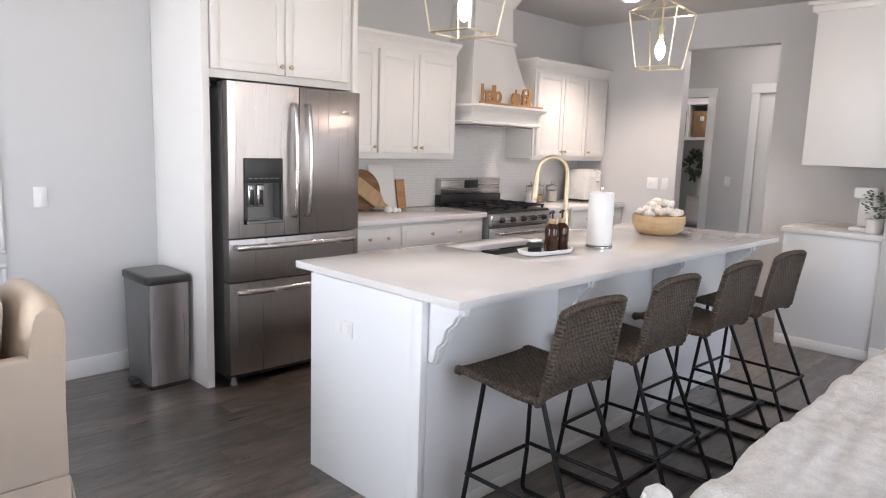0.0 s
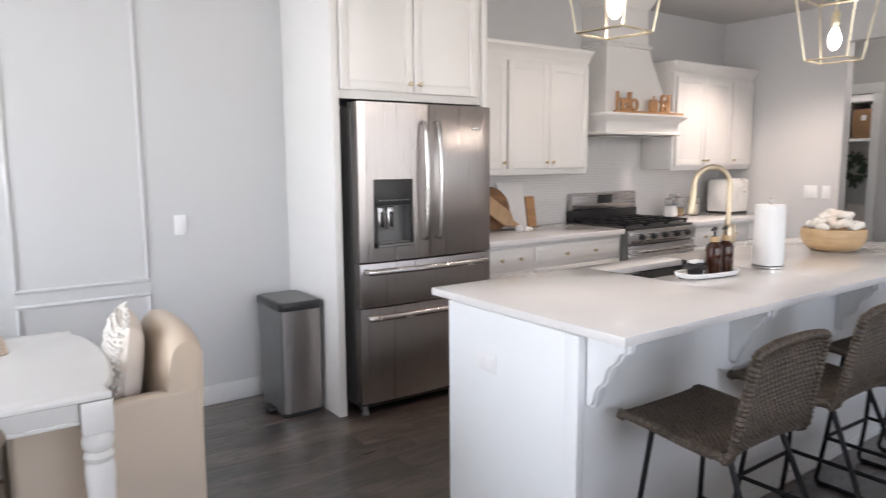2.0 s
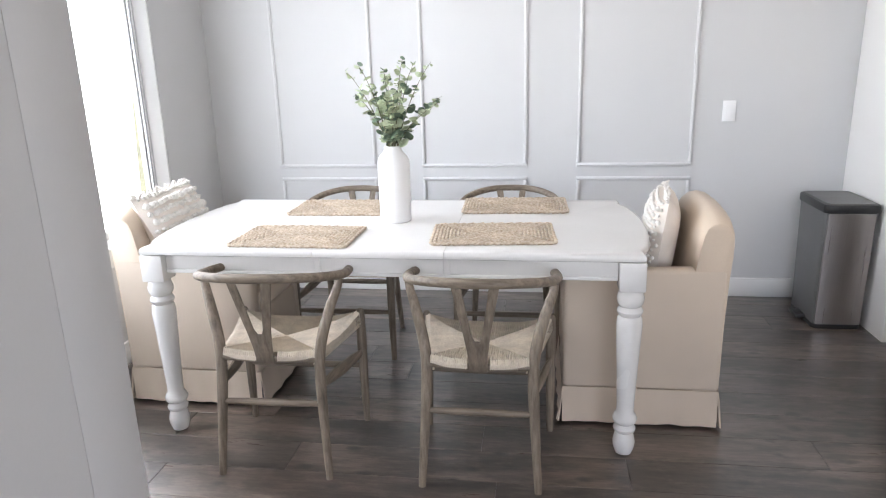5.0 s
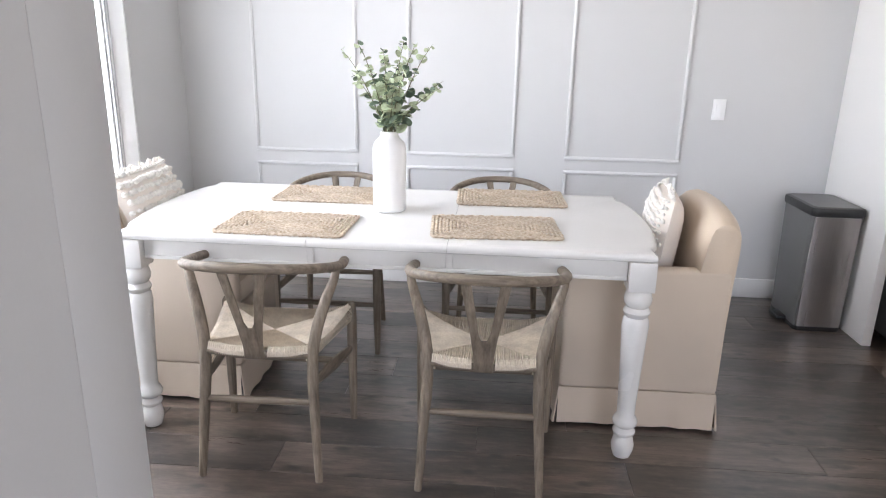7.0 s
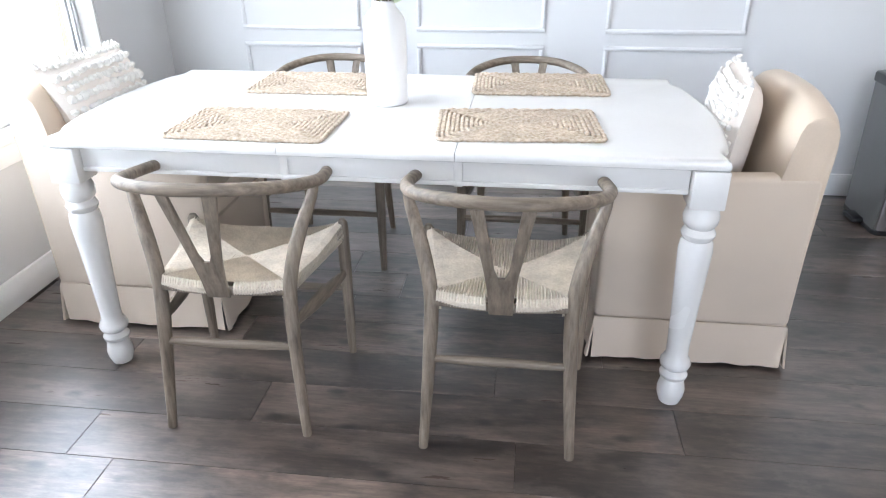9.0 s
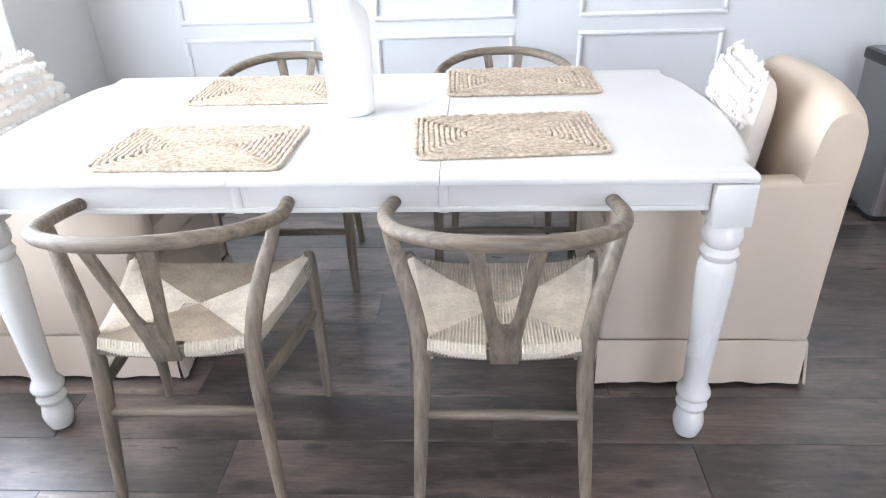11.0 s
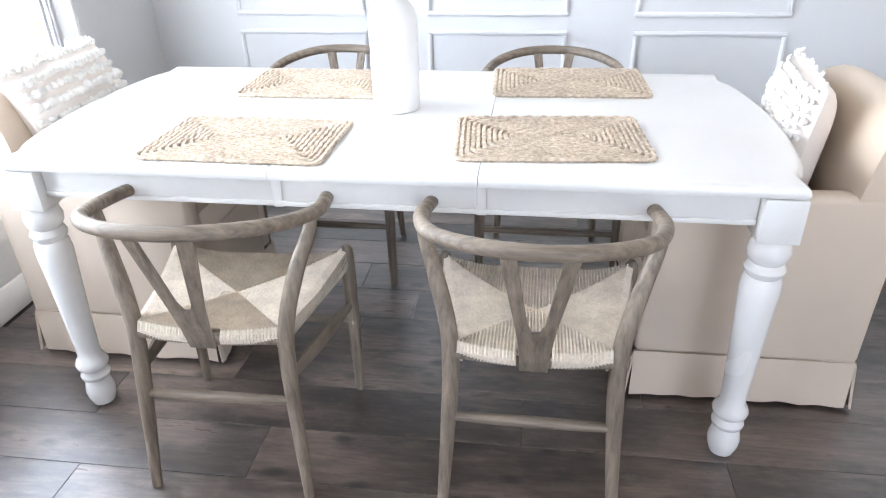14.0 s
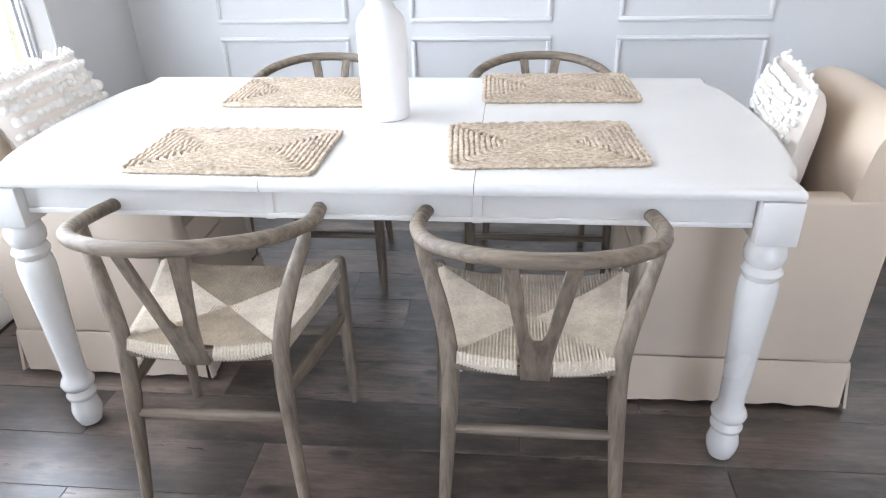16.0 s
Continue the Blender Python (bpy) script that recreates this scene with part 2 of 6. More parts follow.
WICKER = strand_mat("grey_brown_wicker", (0.016, 0.011, 0.008), (0.105, 0.076, 0.052), 130, 0.6)
JUTE = strand_mat("natural_jute", (0.42, 0.32, 0.22), (0.70, 0.59, 0.47), 90, 0.9)
CORD = strand_mat("paper_cord", (0.66, 0.56, 0.44), (0.80, 0.71, 0.58), 160, 0.8)
LEAF = varied("eucalyptus_leaf", (0.15, 0.21, 0.14), 0.6, big=25, fine=120, amount=0.35, relief=0.1)
LEAF_PALE = varied("pale_eucalyptus_leaf", (0.50, 0.57, 0.38), 0.6, big=25, fine=120, amount=0.25, relief=0.1)
STEM = varied("green_brown_stem", (0.16, 0.15, 0.08), 0.7, big=25, fine=120, amount=0.2)


def glass_mat(name, color=(1, 1, 1), rough=0.0):
    m = mat(name, color, rough)
    m.node_tree.nodes["Principled BSDF"].inputs["Transmission Weight"].default_value = 1.0
    m.node_tree.nodes["Principled BSDF"].inputs["IOR"].default_value = 1.1
    return m


GLASS = glass_mat("clear_glass")


def glow(name, color, strength):
    m = mat(name, color, 0.4)
    b = m.node_tree.nodes["Principled BSDF"]
    b.inputs["Emission Color"].default_value = (*color, 1)
    b.inputs["Emission Strength"].default_value = strength
    return m


BULB = glow("lit_bulb", (1.0, 0.93, 0.85), 6.0)
CAN = glow("lit_downlight", (1.0, 0.95, 0.9), 3.0)


def tile_mat():
    """White marble mosaic in small scales with pale grey joints."""
    m = mat("marble_mosaic", (0.72, 0.71, 0.70), 0.25)
    v = coords(m, (1, 1, 1))
    sw = node(m, "ShaderNodeMapping")
    sw.inputs["Rotation"].default_value = (radians(90), 0, 0)
    link(m, v, sw.inputs["Vector"])
    br = node(m, "ShaderNodeTexBrick", Scale=1.0, Mortar_Size=0.0025, Brick_Width=0.036, Row_Height=0.022)
    br.inputs["Color1"].default_value = (0.74, 0.73, 0.72, 1)
    br.inputs["Color2"].default_value = (0.70, 0.695, 0.69, 1)
    br.inputs["Mortar"].default_value = (0.64, 0.635, 0.63, 1)
    link(m, sw.outputs["Vector"], br.inputs["Vector"])
    into(m, br.outputs["Color"], "Base Color")
    bump(m, br.outputs["Fac"], -0.25, 0.001)
    return m


TILE = tile_mat()


# ---- mesh helpers ----
def thing(name, label, category, loc=(0, 0, 0), rz=0.0, group="", kind=""):
    ob = new(name)
    ob.empty_display_size = 0.1
    ob.matrix_basis = pose(*loc, 0, 0, rz)
    return tagged(ob, label, category, group, kind)


def finish(name, bm, material, smooth=True, angle=40):
    me = bpy.data.meshes.new(name)
    bm.to_mesh(me)
    bm.free()
    me.materials.append(material)
    if smooth:
        me.polygons.foreach_set("use_smooth", [True] * len(me.polygons))
        me.set_sharp_from_angle(angle=radians(angle))
    return me


def part(name, bm, material, parent, label="", smooth=True, angle=40):
    ob = new(name, finish(name, bm, material, smooth, angle))
    ob.parent = parent
    return tagged(ob, label)


def solid(name, bm, material, label, category, kind="", group="", loc=(0, 0, 0), rz=0.0):
    ob = new(name, finish(name, bm, material))
    ob.matrix_basis = pose(*loc, 0, 0, rz)
    return tagged(ob, label, category, group, kind)


def box(bm, x0, x1, y0, y1, z0, z1, bevel=0.0, seg=2):
    x0, x1, y0, y1, z0, z1 = min(x0, x1), max(x0, x1), min(y0, y1), max(y0, y1), min(z0, z1), max(z0, z1)
    r = bmesh.ops.create_cube(bm, size=1.0)
    for v in r["verts"]:
        v.co = Vector(((x0 + x1) / 2 + v.co.x * (x1 - x0), (y0 + y1) / 2 + v.co.y * (y1 - y0), (z0 + z1) / 2 + v.co.z * (z1 - z0)))
    if bevel:
        edges = list({e for v in r["verts"] for e in v.link_edges})
        bmesh.ops.bevel(bm, geom=edges, offset=bevel, segments=seg, profile=0.5, affect="EDGES")
    return bm


def boxes(*specs, bevel=0.0):
    bm = bmesh.new()
    for s in specs:
        box(bm, *s[:6], s[6] if len(s) > 6 else bevel)
    return bm


def rings(bm, loops, cap=True, close=False):
    """Skin a list of equal rings of points."""
    rows = [[bm.verts.new(p) for p in loop] for loop in loops]
    n = len(rows[0])
    pairs = list(zip(rows, rows[1:])) + ([(rows[-1], rows[0])] if close else [])
    for a, b in pairs:
        for i in range(n):
            j = (i + 1) % n
            bm.faces.new((a[i], a[j], b[j], b[i]))
    if cap and not close:
        bm.faces.new(rows[0][::-1])
        bm.faces.new(rows[-1])
    return bm


def lathe(bm, profile, seg=24, at=(0, 0, 0)):
    """profile: (radius, height) from bottom to top."""
    loops = [[(at[0] + r * math.cos(2 * math.pi * i / seg), at[1] + r * math.sin(2 * math.pi * i / seg), at[2] + z) for i in range(seg)] for r, z in profile]
    return rings(bm, loops)


def curve_points(pts, n=8):
    """Catmull-Rom through the points."""
    p = [Vector(q) for q in pts]
    p = [p[0] * 2 - p[1]] + p + [p[-1] * 2 - p[-2]]
    out = []
    for a, b, c, d in zip(p, p[1:], p[2:], p[3:]):
        for i in range(n):
            t = i / n
            out.append(0.5 * (2 * b + (c - a) * t + (2 * a - 5 * b + 4 * c - d) * t * t + (3 * b - a - 3 * c + d) * t ** 3))
    out.append(p[-2])
    return out


def tube(bm, pts, radius, seg=10, close=False, flat=1.0):
    """A round bar along points; radius a number or one per point; flat squeezes it upright."""
    pts = [Vector(p) for p in pts]
    n = len(pts)
    rad = [radius] * n if isinstance(radius, (int, float)) else list(radius)
    loops, up = [], None
    for i, p in enumerate(pts):
        d = (pts[(i + 1) % n] - pts[i - 1]) if close else pts[min(i + 1, n - 1)] - pts[max(i - 1, 0)]
        d = d.normalized() if d.length > 1e-9 else Vector((0, 0, 1))
        if up is None:
            up = Vector((0, 0, 1)) if abs(d.z) < 0.9 else Vector((0, 1, 0))
        side = d.cross(up).normalized()
        up = side.cross(d).normalized()
        loops.append([p + (side * math.cos(a) + up * (math.sin(a) * flat)) * rad[i] for a in (2 * math.pi * k / seg for k in range(seg))])
    return rings(bm, loops, close=close)


def extrude_outline(bm, outline, axis, a, b, bevel=0.0):
    """A flat outline (pairs) pushed from a to b along an axis: x takes (y, z), y takes (x, z), z takes (x, y)."""
    def place(u, v, w):
        return {"x": (w, u, v), "y": (u, w, v), "z": (u, v, w)}[axis]
    lo = [bm.verts.new(place(u, v, a)) for u, v in outline]
    hi = [bm.verts.new(place(u, v, b)) for u, v in outline]
    n = len(outline)
    f0, f1 = bm.faces.new(lo[::-1]), bm.faces.new(hi)
    for i in range(n):
        bm.faces.new((lo[i], lo[(i + 1) % n], hi[(i + 1) % n], hi[i]))
    bmesh.ops.recalc_face_normals(bm, faces=list({f for v in lo + hi for f in v.link_faces}))
    if bevel:
        bmesh.ops.bevel(bm, geom=list(set(f0.edges) | set(f1.edges)), offset=bevel, segments=2, profile=0.5, affect="EDGES")
    return bm


def tidy(bm):
    bmesh.ops.recalc_face_normals(bm, faces=bm.faces[:])
    return bm


# ---- structure ----
WIN_Y0, WIN_Y1, WIN_Z0, WIN_Z1 = -2.62, -0.58, 0.60, 2.32


def wall(name, bm, label):
    return solid(name, bm, WALL, label, "wall", "structure")


wall("wall_north", boxes((WEST - 0.15, EAST + 0.12, 0, 0.15, 0, HIGH)), "pale grey painted wall with picture-frame moulding")
wall("wall_west", boxes((WEST - 0.15, WEST, -3.15, WIN_Y0, 0, HIGH), (WEST - 0.15, WEST, WIN_Y1, 0, 0, HIGH), (WEST - 0.15, WEST, WIN_Y0, WIN_Y1, 0, WIN_Z0), (WEST - 0.15, WEST, WIN_Y0, WIN_Y1, WIN_Z1, HIGH)), "pale grey wall pierced by a wide window")
wall("wall_partition", boxes((WEST - 0.15, -2.47, -3.17, -3.03, 0, HIGH, 0.004), (-2.61, -2.47, SOUTH, -3.172, 0, HIGH)), "pale grey wall corner between dining nook and living room")
OP_Y0, OP_Y1, OP_Z = -2.034, -1.17, 2.43
wall("wall_east", boxes((EAST, EAST + 0.12, OP_Y1, 0, 0, HIGH), (EAST, EAST + 0.12, -3.15, OP_Y0, 0, HIGH), (EAST, EAST + 0.12, OP_Y0, OP_Y1, OP_Z, HIGH)), "pale grey wall with a plain opening to the hall")
wall("wall_stub", boxes((3.72, EAST + 0.12, -3.27, -3.152, 0, HIGH)), "pale grey stub wall beside the coffee counter")
wall("wall_living_east", boxes((EAST, EAST + 0.12, SOUTH, -3.272, 0, HIGH)), "pale grey painted living room wall")
wall("wall_south", boxes((-2.61, -2.1, SOUTH - 0.15, SOUTH, 0, HIGH), (0.9, 2.25, SOUTH - 0.15, SOUTH, 0, HIGH), (3.95, EAST + 0.12, SOUTH - 0.15, SOUTH, 0, HIGH), (-2.1, 0.9, SOUTH - 0.15, SOUTH, 0, 0.6), (-2.1, 0.9, SOUTH - 0.15, SOUTH, 2.58, HIGH), (2.25, 3.95, SOUTH - 0.15, SOUTH, 2.4, HIGH), (2.25, 3.95, SOUTH - 0.15, SOUTH, 0, 0.2)), "pale grey living room wall with window openings")
# hall and mudroom beyond the opening
HX = 5.9
wall("wall_hall", boxes((HX, HX + 0.12, -0.84, -1.39, 0, HIGH), (HX, HX + 0.12, -2.25, -2.75, 0, HIGH), (HX, HX + 0.12, -0.84, 0.02, 2.09, HIGH), (HX, HX + 0.12, 0.02, 0.6, 0, HIGH), (HX, HX + 0.12, -1.39, -2.25, 2.12, HIGH)), "grey hall wall with a cased doorway and a door")
wall("wall_hall_north", boxes((EAST + 0.12, 7.3, 0.6, 0.72, 0, HIGH)), "plain grey hall wall")
wall("wall_hall_south", boxes((EAST + 0.12, 7.3, -2.87, -2.75, 0, HIGH)), "plain grey hall wall")
wall("wall_mudroom", boxes((7.2, 7.3, -2.75, 0.6, 0, HIGH)), "pale mudroom wall")

solid("ceiling", boxes((WEST - 0.15, 7.3, SOUTH - 0.15, 0.72, HIGH, HIGH + 0.12)), CEIL, "grey-white painted ceiling", "ceiling", "structure")
solid("subfloor", boxes((WEST - 0.15, 7.3, SOUTH - 0.15, 0.72, -0.15, -0.008)), JOINT, "dark bed under the floor planks", "floor", "structure")


def baseboard(name, x0, x1, y0, y1):
    bm = bmesh.new()
    box(bm, x0, x1, y0, y1, 0, 0.115, 0.003)
    solid(name, bm, TRIM, "white painted baseboard", "baseboard", "structure")


baseboard("baseboard_north", WEST + 0.014, -0.052, -0.014, 0)
baseboard("baseboard_west", WEST, WEST + 0.014, -3.03, -0.016)
baseboard("baseboard_nook", WEST + 0.016, -2.47, -3.03, -3.016)
baseboard("baseboard_partition", -2.47, -2.456, SOUTH, -3.032)
baseboard("baseboard_stub", 3.706, 3.72, -3.27, -3.155)
baseboard("baseboard_hall", HX - 0.014, HX, -1.30, -0.93)


def mould_frame(x0, x1, z0, z1):
    """A picture-frame moulding on the north wall."""
    bm = bmesh.new()
    w, d = 0.021, 0.009
    for a in ((x0, x1, z0, z0 + w), (x0, x1, z1 - w, z1), (x0, x0 + w, z0 + w, z1 - w), (x1 - w, x1, z0 + w, z1 - w)):
        box(bm, a[0], a[1], -d, 0.001, a[2], a[3], 0.004)
        box(bm, a[0] + 0.006, a[1] - 0.006, -d - 0.004, -d + 0.004, a[2] + 0.006, a[3] - 0.006, 0.002)
    return solid("trim", bm, WALL_LIT, "grey painted picture-frame moulding on the wall", "moulding", "structure", "wall mouldings")


for x0, x1 in ((-3.357, -2.745), (-2.461, -1.83), (-1.543, -0.895)):
    mould_frame(x0, x1, 0.20, 0.725)
    mould_frame(x0, x1, 0.785, 2.45)


# ---- dining window ----
win = thing("window_1", "wide white-framed window with bright daylight", "window", (WEST, 0, 0), kind="structure")


def window_parts(win):
    y0, y1, z0, z1 = WIN_Y0, WIN_Y1, WIN_Z0, WIN_Z1
    part("casing", boxes((-0.15, -0.002, y1 - 0.012, y1 - 0.001, z0, z1), (-0.15, -0.002, y0 + 0.001, y0 + 0.012, z0, z1), (-0.15, -0.002, y0, y1, z1 - 0.012, z1 - 0.001), bevel=0.002), TRIM, win)
    part("window_sill", boxes((-0.15, 0.03, y0 - 0.05, y1 + 0.05, z0 - 0.022, z0 + 0.004, 0.006)), TRIM, win)
    part("apron", boxes((0, 0.014, y0 - 0.03, y1 + 0.03, z0 - 0.10, z0 - 0.022, 0.003)), TRIM, win)
    f = 0.045
    for k, (a, b) in enumerate(((y0 + 0.012, (y0 + y1) / 2), ((y0 + y1) / 2, y1 - 0.012))):
        part("window_frame", boxes((-0.12, -0.075, a, a + f, z0, z1 - 0.012), (-0.12, -0.075, b - f, b, z0, z1 - 0.012), (-0.12, -0.075, a + f, b - f, z0 + 0.004, z0 + f), (-0.12, -0.075, a + f, b - f, z1 - 0.012 - f, z1 - 0.012), bevel=0.004), TRIM, win)
        pane = part("pane", boxes((-0.10, -0.095, a + f, b - f, z0 + f, z1 - f - 0.012)), GLASS, win, "clear window glass")
        pane.visible_shadow = False
    bm = bmesh.new()
    for y in (y1 - 0.075, y1 - 0.055):
        tube(bm, [(-0.06, y, z0 + 0.03), (-0.06, y, z1 - 0.05)], 0.007, 8)
    part("screen_track", bm, TRACK, win, "grey metal screen track")
    part("side_track", boxes((-0.074, -0.05, y1 - 0.125, y1 - 0.105, z0 + 0.004, z1 - 0.013, 0.003)), TRACK, win, "grey metal side track")
    part("transom_bar", boxes((-0.124, -0.07, y0 + 0.013, y1 - 0.013, 1.755, 1.80, 0.004)), TRIM, win)


window_parts(win)

# ---- outdoors seen through the window ----
GRASS = varied("dry_lawn", (0.22, 0.22, 0.13), 0.95, big=0.6, fine=14, amount=0.3, relief=0.5, dist=0.02)
FENCE = wood_mat("cedar_fence", (0.28, 0.18, 0.12), (0.44, 0.32, 0.24), 0.8, (30, 30, 3))
solid("ground", boxes((-400, 400, -400, 400, -0.5, -0.3)), GRASS, "flat dry lawn round the house", "lawn", "structure")
fence = thing("fence", "weathered cedar board fence across the yard", "fence", (-11, 0, -0.3))
for i in range(34):
    y = -9 + i * 0.42
    part("board", boxes((-0.01, 0.01, y, y + 0.40, 0, 1.75 + 0.02 * (i % 3), 0.004)), FENCE, fence)

# ---- dining table ----
TX0, TX1, TY0, TY1, TZ = -3.224, -1.396, -1.812, -0.900, 0.770


def end_bow(y):
    k = (y - TY0) / (TY1 - TY0)
    ear = math.exp(-((k - 0.075) / 0.045) ** 2) + math.exp(-((k - 0.925) / 0.045) ** 2)
    return 0.055 * math.sin(math.pi * k) - 0.016 * ear


def table_top(x0, x1, bow0, bow1):
    """One leaf of the top, with a softened edge; bowed at a free end."""
    n = 40
    ys = [TY0 + (TY1 - TY0) * i / n for i in range(n + 1)]
    ring = [(x1 + (end_bow(y) if bow1 else 0), y) for y in ys] + [(x0 - (end_bow(y) if bow0 else 0), y) for y in reversed(ys)]
    bm = bmesh.new()
    cx, cy = (x0 + x1) / 2, (TY0 + TY1) / 2

    def inset(d, z):
        out = []
        for x, y in ring:
            sx = d if (x > cx and bow1) or (x < cx and bow0) else 0.0
            out.append((x - math.copysign(sx, x - cx), y - max(-d, min(d, (y - cy) * 10 * d)), z))
        return out
    rings(bm, [inset(0.012, TZ - 0.030), inset(0.003, TZ - 0.026), inset(0.0, TZ - 0.016), inset(0.003, TZ - 0.006), inset(0.010, TZ - 0.001), inset(0.016, TZ)])
    return tidy(bm)


LEG_PROFILE = [(0.020, 0.0), (0.030, 0.006), (0.038, 0.03), (0.040, 0.05), (0.034, 0.078), (0.028, 0.086), (0.038, 0.094), (0.040, 0.104), (0.033, 0.116), (0.030, 0.120),
               (0.041, 0.130), (0.044, 0.142), (0.038, 0.156), (0.031, 0.166), (0.031, 0.20), (0.036, 0.32), (0.042, 0.44), (0.045, 0.495), (0.042, 0.520), (0.036, 0.528),
               (0.042, 0.536), (0.045, 0.546), (0.039, 0.558), (0.035, 0.562), (0.044, 0.574), (0.047, 0.592), (0.042, 0.612), (0.036, 0.622)]


def dining_table():
    t = thing("dining_table", "white painted farmhouse table with turned legs", "table")
    top = part("tabletop", table_top(TX0, -2.5555, True, False), TABLE, t)
    part("tabletop", table_top(-2.5540, -2.0805, False, False), TABLE, t)
    part("tabletop", table_top(-2.0790, TX1, False, True), TABLE, t)
    for x in (TX1 - 0.042, TX0 + 0.042):
        for y in (TY0 + 0.046, TY1 - 0.046):
            bm = boxes((x - 0.044, x + 0.044, y - 0.044, y + 0.044, 0.637, TZ - 0.03, 0.004))
            lathe(bm, [(a, b * 0.637 / 0.622) for a, b in LEG_PROFILE], 28, (x, y, 0))
            part("leg", bm, TABLE, t)
    for y, s in ((TY0 + 0.03, 1), (TY1 - 0.03, -1)):
        for x0, x1 in ((TX0 + 0.088, -2.555), (-2.554, -2.081), (-2.080, TX1 - 0.088)):
            part("apron", boxes((x0, x1, y, y + s * 0.022, 0.676, TZ - 0.03, 0.002), (x0, x1, y - s * 0.005, y + s * 0.024, 0.669, 0.682, 0.003)), TABLE, t)
        for x in (-2.547, -2.073):
            part("apron_stop", boxes((x - 0.012, x + 0.012, y - s * 0.004, y + s * 0.024, 0.666, TZ - 0.032, 0.003)), TABLE, t)
    for x, s in ((TX0 + 0.035, 1), (TX1 - 0.035, -1)):
        part("apron", boxes((x, x + s * 0.022, TY0 + 0.106, TY1 - 0.106, 0.679, TZ - 0.03, 0.002)), TABLE, t)
    return t


table = dining_table()
table.matrix_basis = pose(-2.31, -1.363, 0, 0, 0, -0.3) @ pose(2.31, 1.363, 0)


# ---- wishbone chairs ----
def cord_seat():
    """Woven paper-cord seat: cords in four sectors run from the rails to the diagonals."""
    bm = bmesh.new()
    fw, bw, fy, by = 0.230, 0.164, 0.195, -0.152
    cx, cy = 0.0, 0.018

    def half(y):
        return bw + (fw - bw) * (y - by) / (fy - by)

    def height(x, y):
        u, v = x / half(y), (y - cy) / 0.175
        return 0.437 - 0.010 * max(-1, min(1, v)) + 0.030 * max(0, v) * abs(u) ** 2 + 0.004 * abs(u) ** 2 - 0.012 * (1 - abs(u)) * (1 - min(1, abs(v)))

    def cord(path, r=0.0037):
        d = (Vector(path[-1]) - Vector(path[1]))
        side = Vector((-d.y, d.x, 0)).normalized() * r
        rows = []
        for p in path:
            p = Vector(p)
            rows.append([bm.verts.new(p - side), bm.verts.new(p + Vector((0, 0, r * 1.3))), bm.verts.new(p + side)])
        for a, b in zip(rows, rows[1:]):
            bm.faces.new((a[0], a[1], b[1], b[0]))
            bm.faces.new((a[1], a[2], b[2], b[1]))

    step = 0.0074
    n = int(2 * bw / step)
    for i in range(n):
        x = -bw + (i + 0.5) * 2 * bw / n
        k = abs(x) / bw
        if abs(x) > 0.034:
            e = cy + (by - cy) * k
            w = 0.020 * (1 - k * k)
            cord([(x, by + 0.004 - w, 0.408), (x, by - 0.013 - w, 0.418), (x, by - 0.014 - w, 0.434), (x, by - 0.004 - w, height(x, by) + 0.002), (x, (by + e) / 2, height(x, (by + e) / 2)), (x, e, height(x, e))])
        else:
            cord([(x, by - 0.004, 0.440), (x, (by + cy) / 2, height(x, (by + cy) / 2)), (x, cy, height(x, cy))])
    n = int(2 * fw / step)
    for i in range(n):
        x = -fw + (i + 0.5) * 2 * fw / n
        e = cy + (fy - cy) * abs(x) / fw
        cord([(x, fy - 0.004, 0.405), (x, fy + 0.014, 0.412), (x, fy + 0.014, 0.43), (x, fy, height(x, fy)), (x, (fy + e) / 2, height(x, (fy + e) / 2)), (x, e, height(x, e))])
    n = int((fy - by) / step)
    for i in range(n):
        y = by + (i + 0.5) * (fy - by) / n
        k = (y - cy) / (fy - cy) if y > cy else (y - cy) / (by - cy)
        for s in (-1, 1):
            w = half(y)
            e = (fw if y > cy else bw) * k
            cord([(s * (w - 0.012), y, 0.396), (s * (w + 0.008), y, 0.400), (s * (w + 0.014), y, 0.418), (s * (w + 0.010), y, height(s * w, y) - 0.006), (s * (w - 0.006), y, height(s * w, y) + 0.001), (s * (w + e) / 2, y, height(s * (w + e) / 2, y)), (s * e, y, height(s * e, y))])
    bmesh.ops.translate(bm, verts=bm.verts, vec=(0, 0, 0.014))
    # filling under the cords
    lo = [bm.verts.new(p) for p in ((-bw + 0.01, by + 0.01, 0.415), (bw - 0.01, by + 0.01, 0.415), (fw - 0.01, fy - 0.01, 0.415), (-fw + 0.01, fy - 0.01, 0.415))]
    hi = [bm.verts.new((v.co.x, v.co.y, 0.436)) for v in lo]
    bm.faces.new(lo[::-1])
    bm.faces.new(hi)
    for i in range(4):
        bm.faces.new((lo[i], lo[(i + 1) % 4], hi[(i + 1) % 4], hi[i]))
    return bm


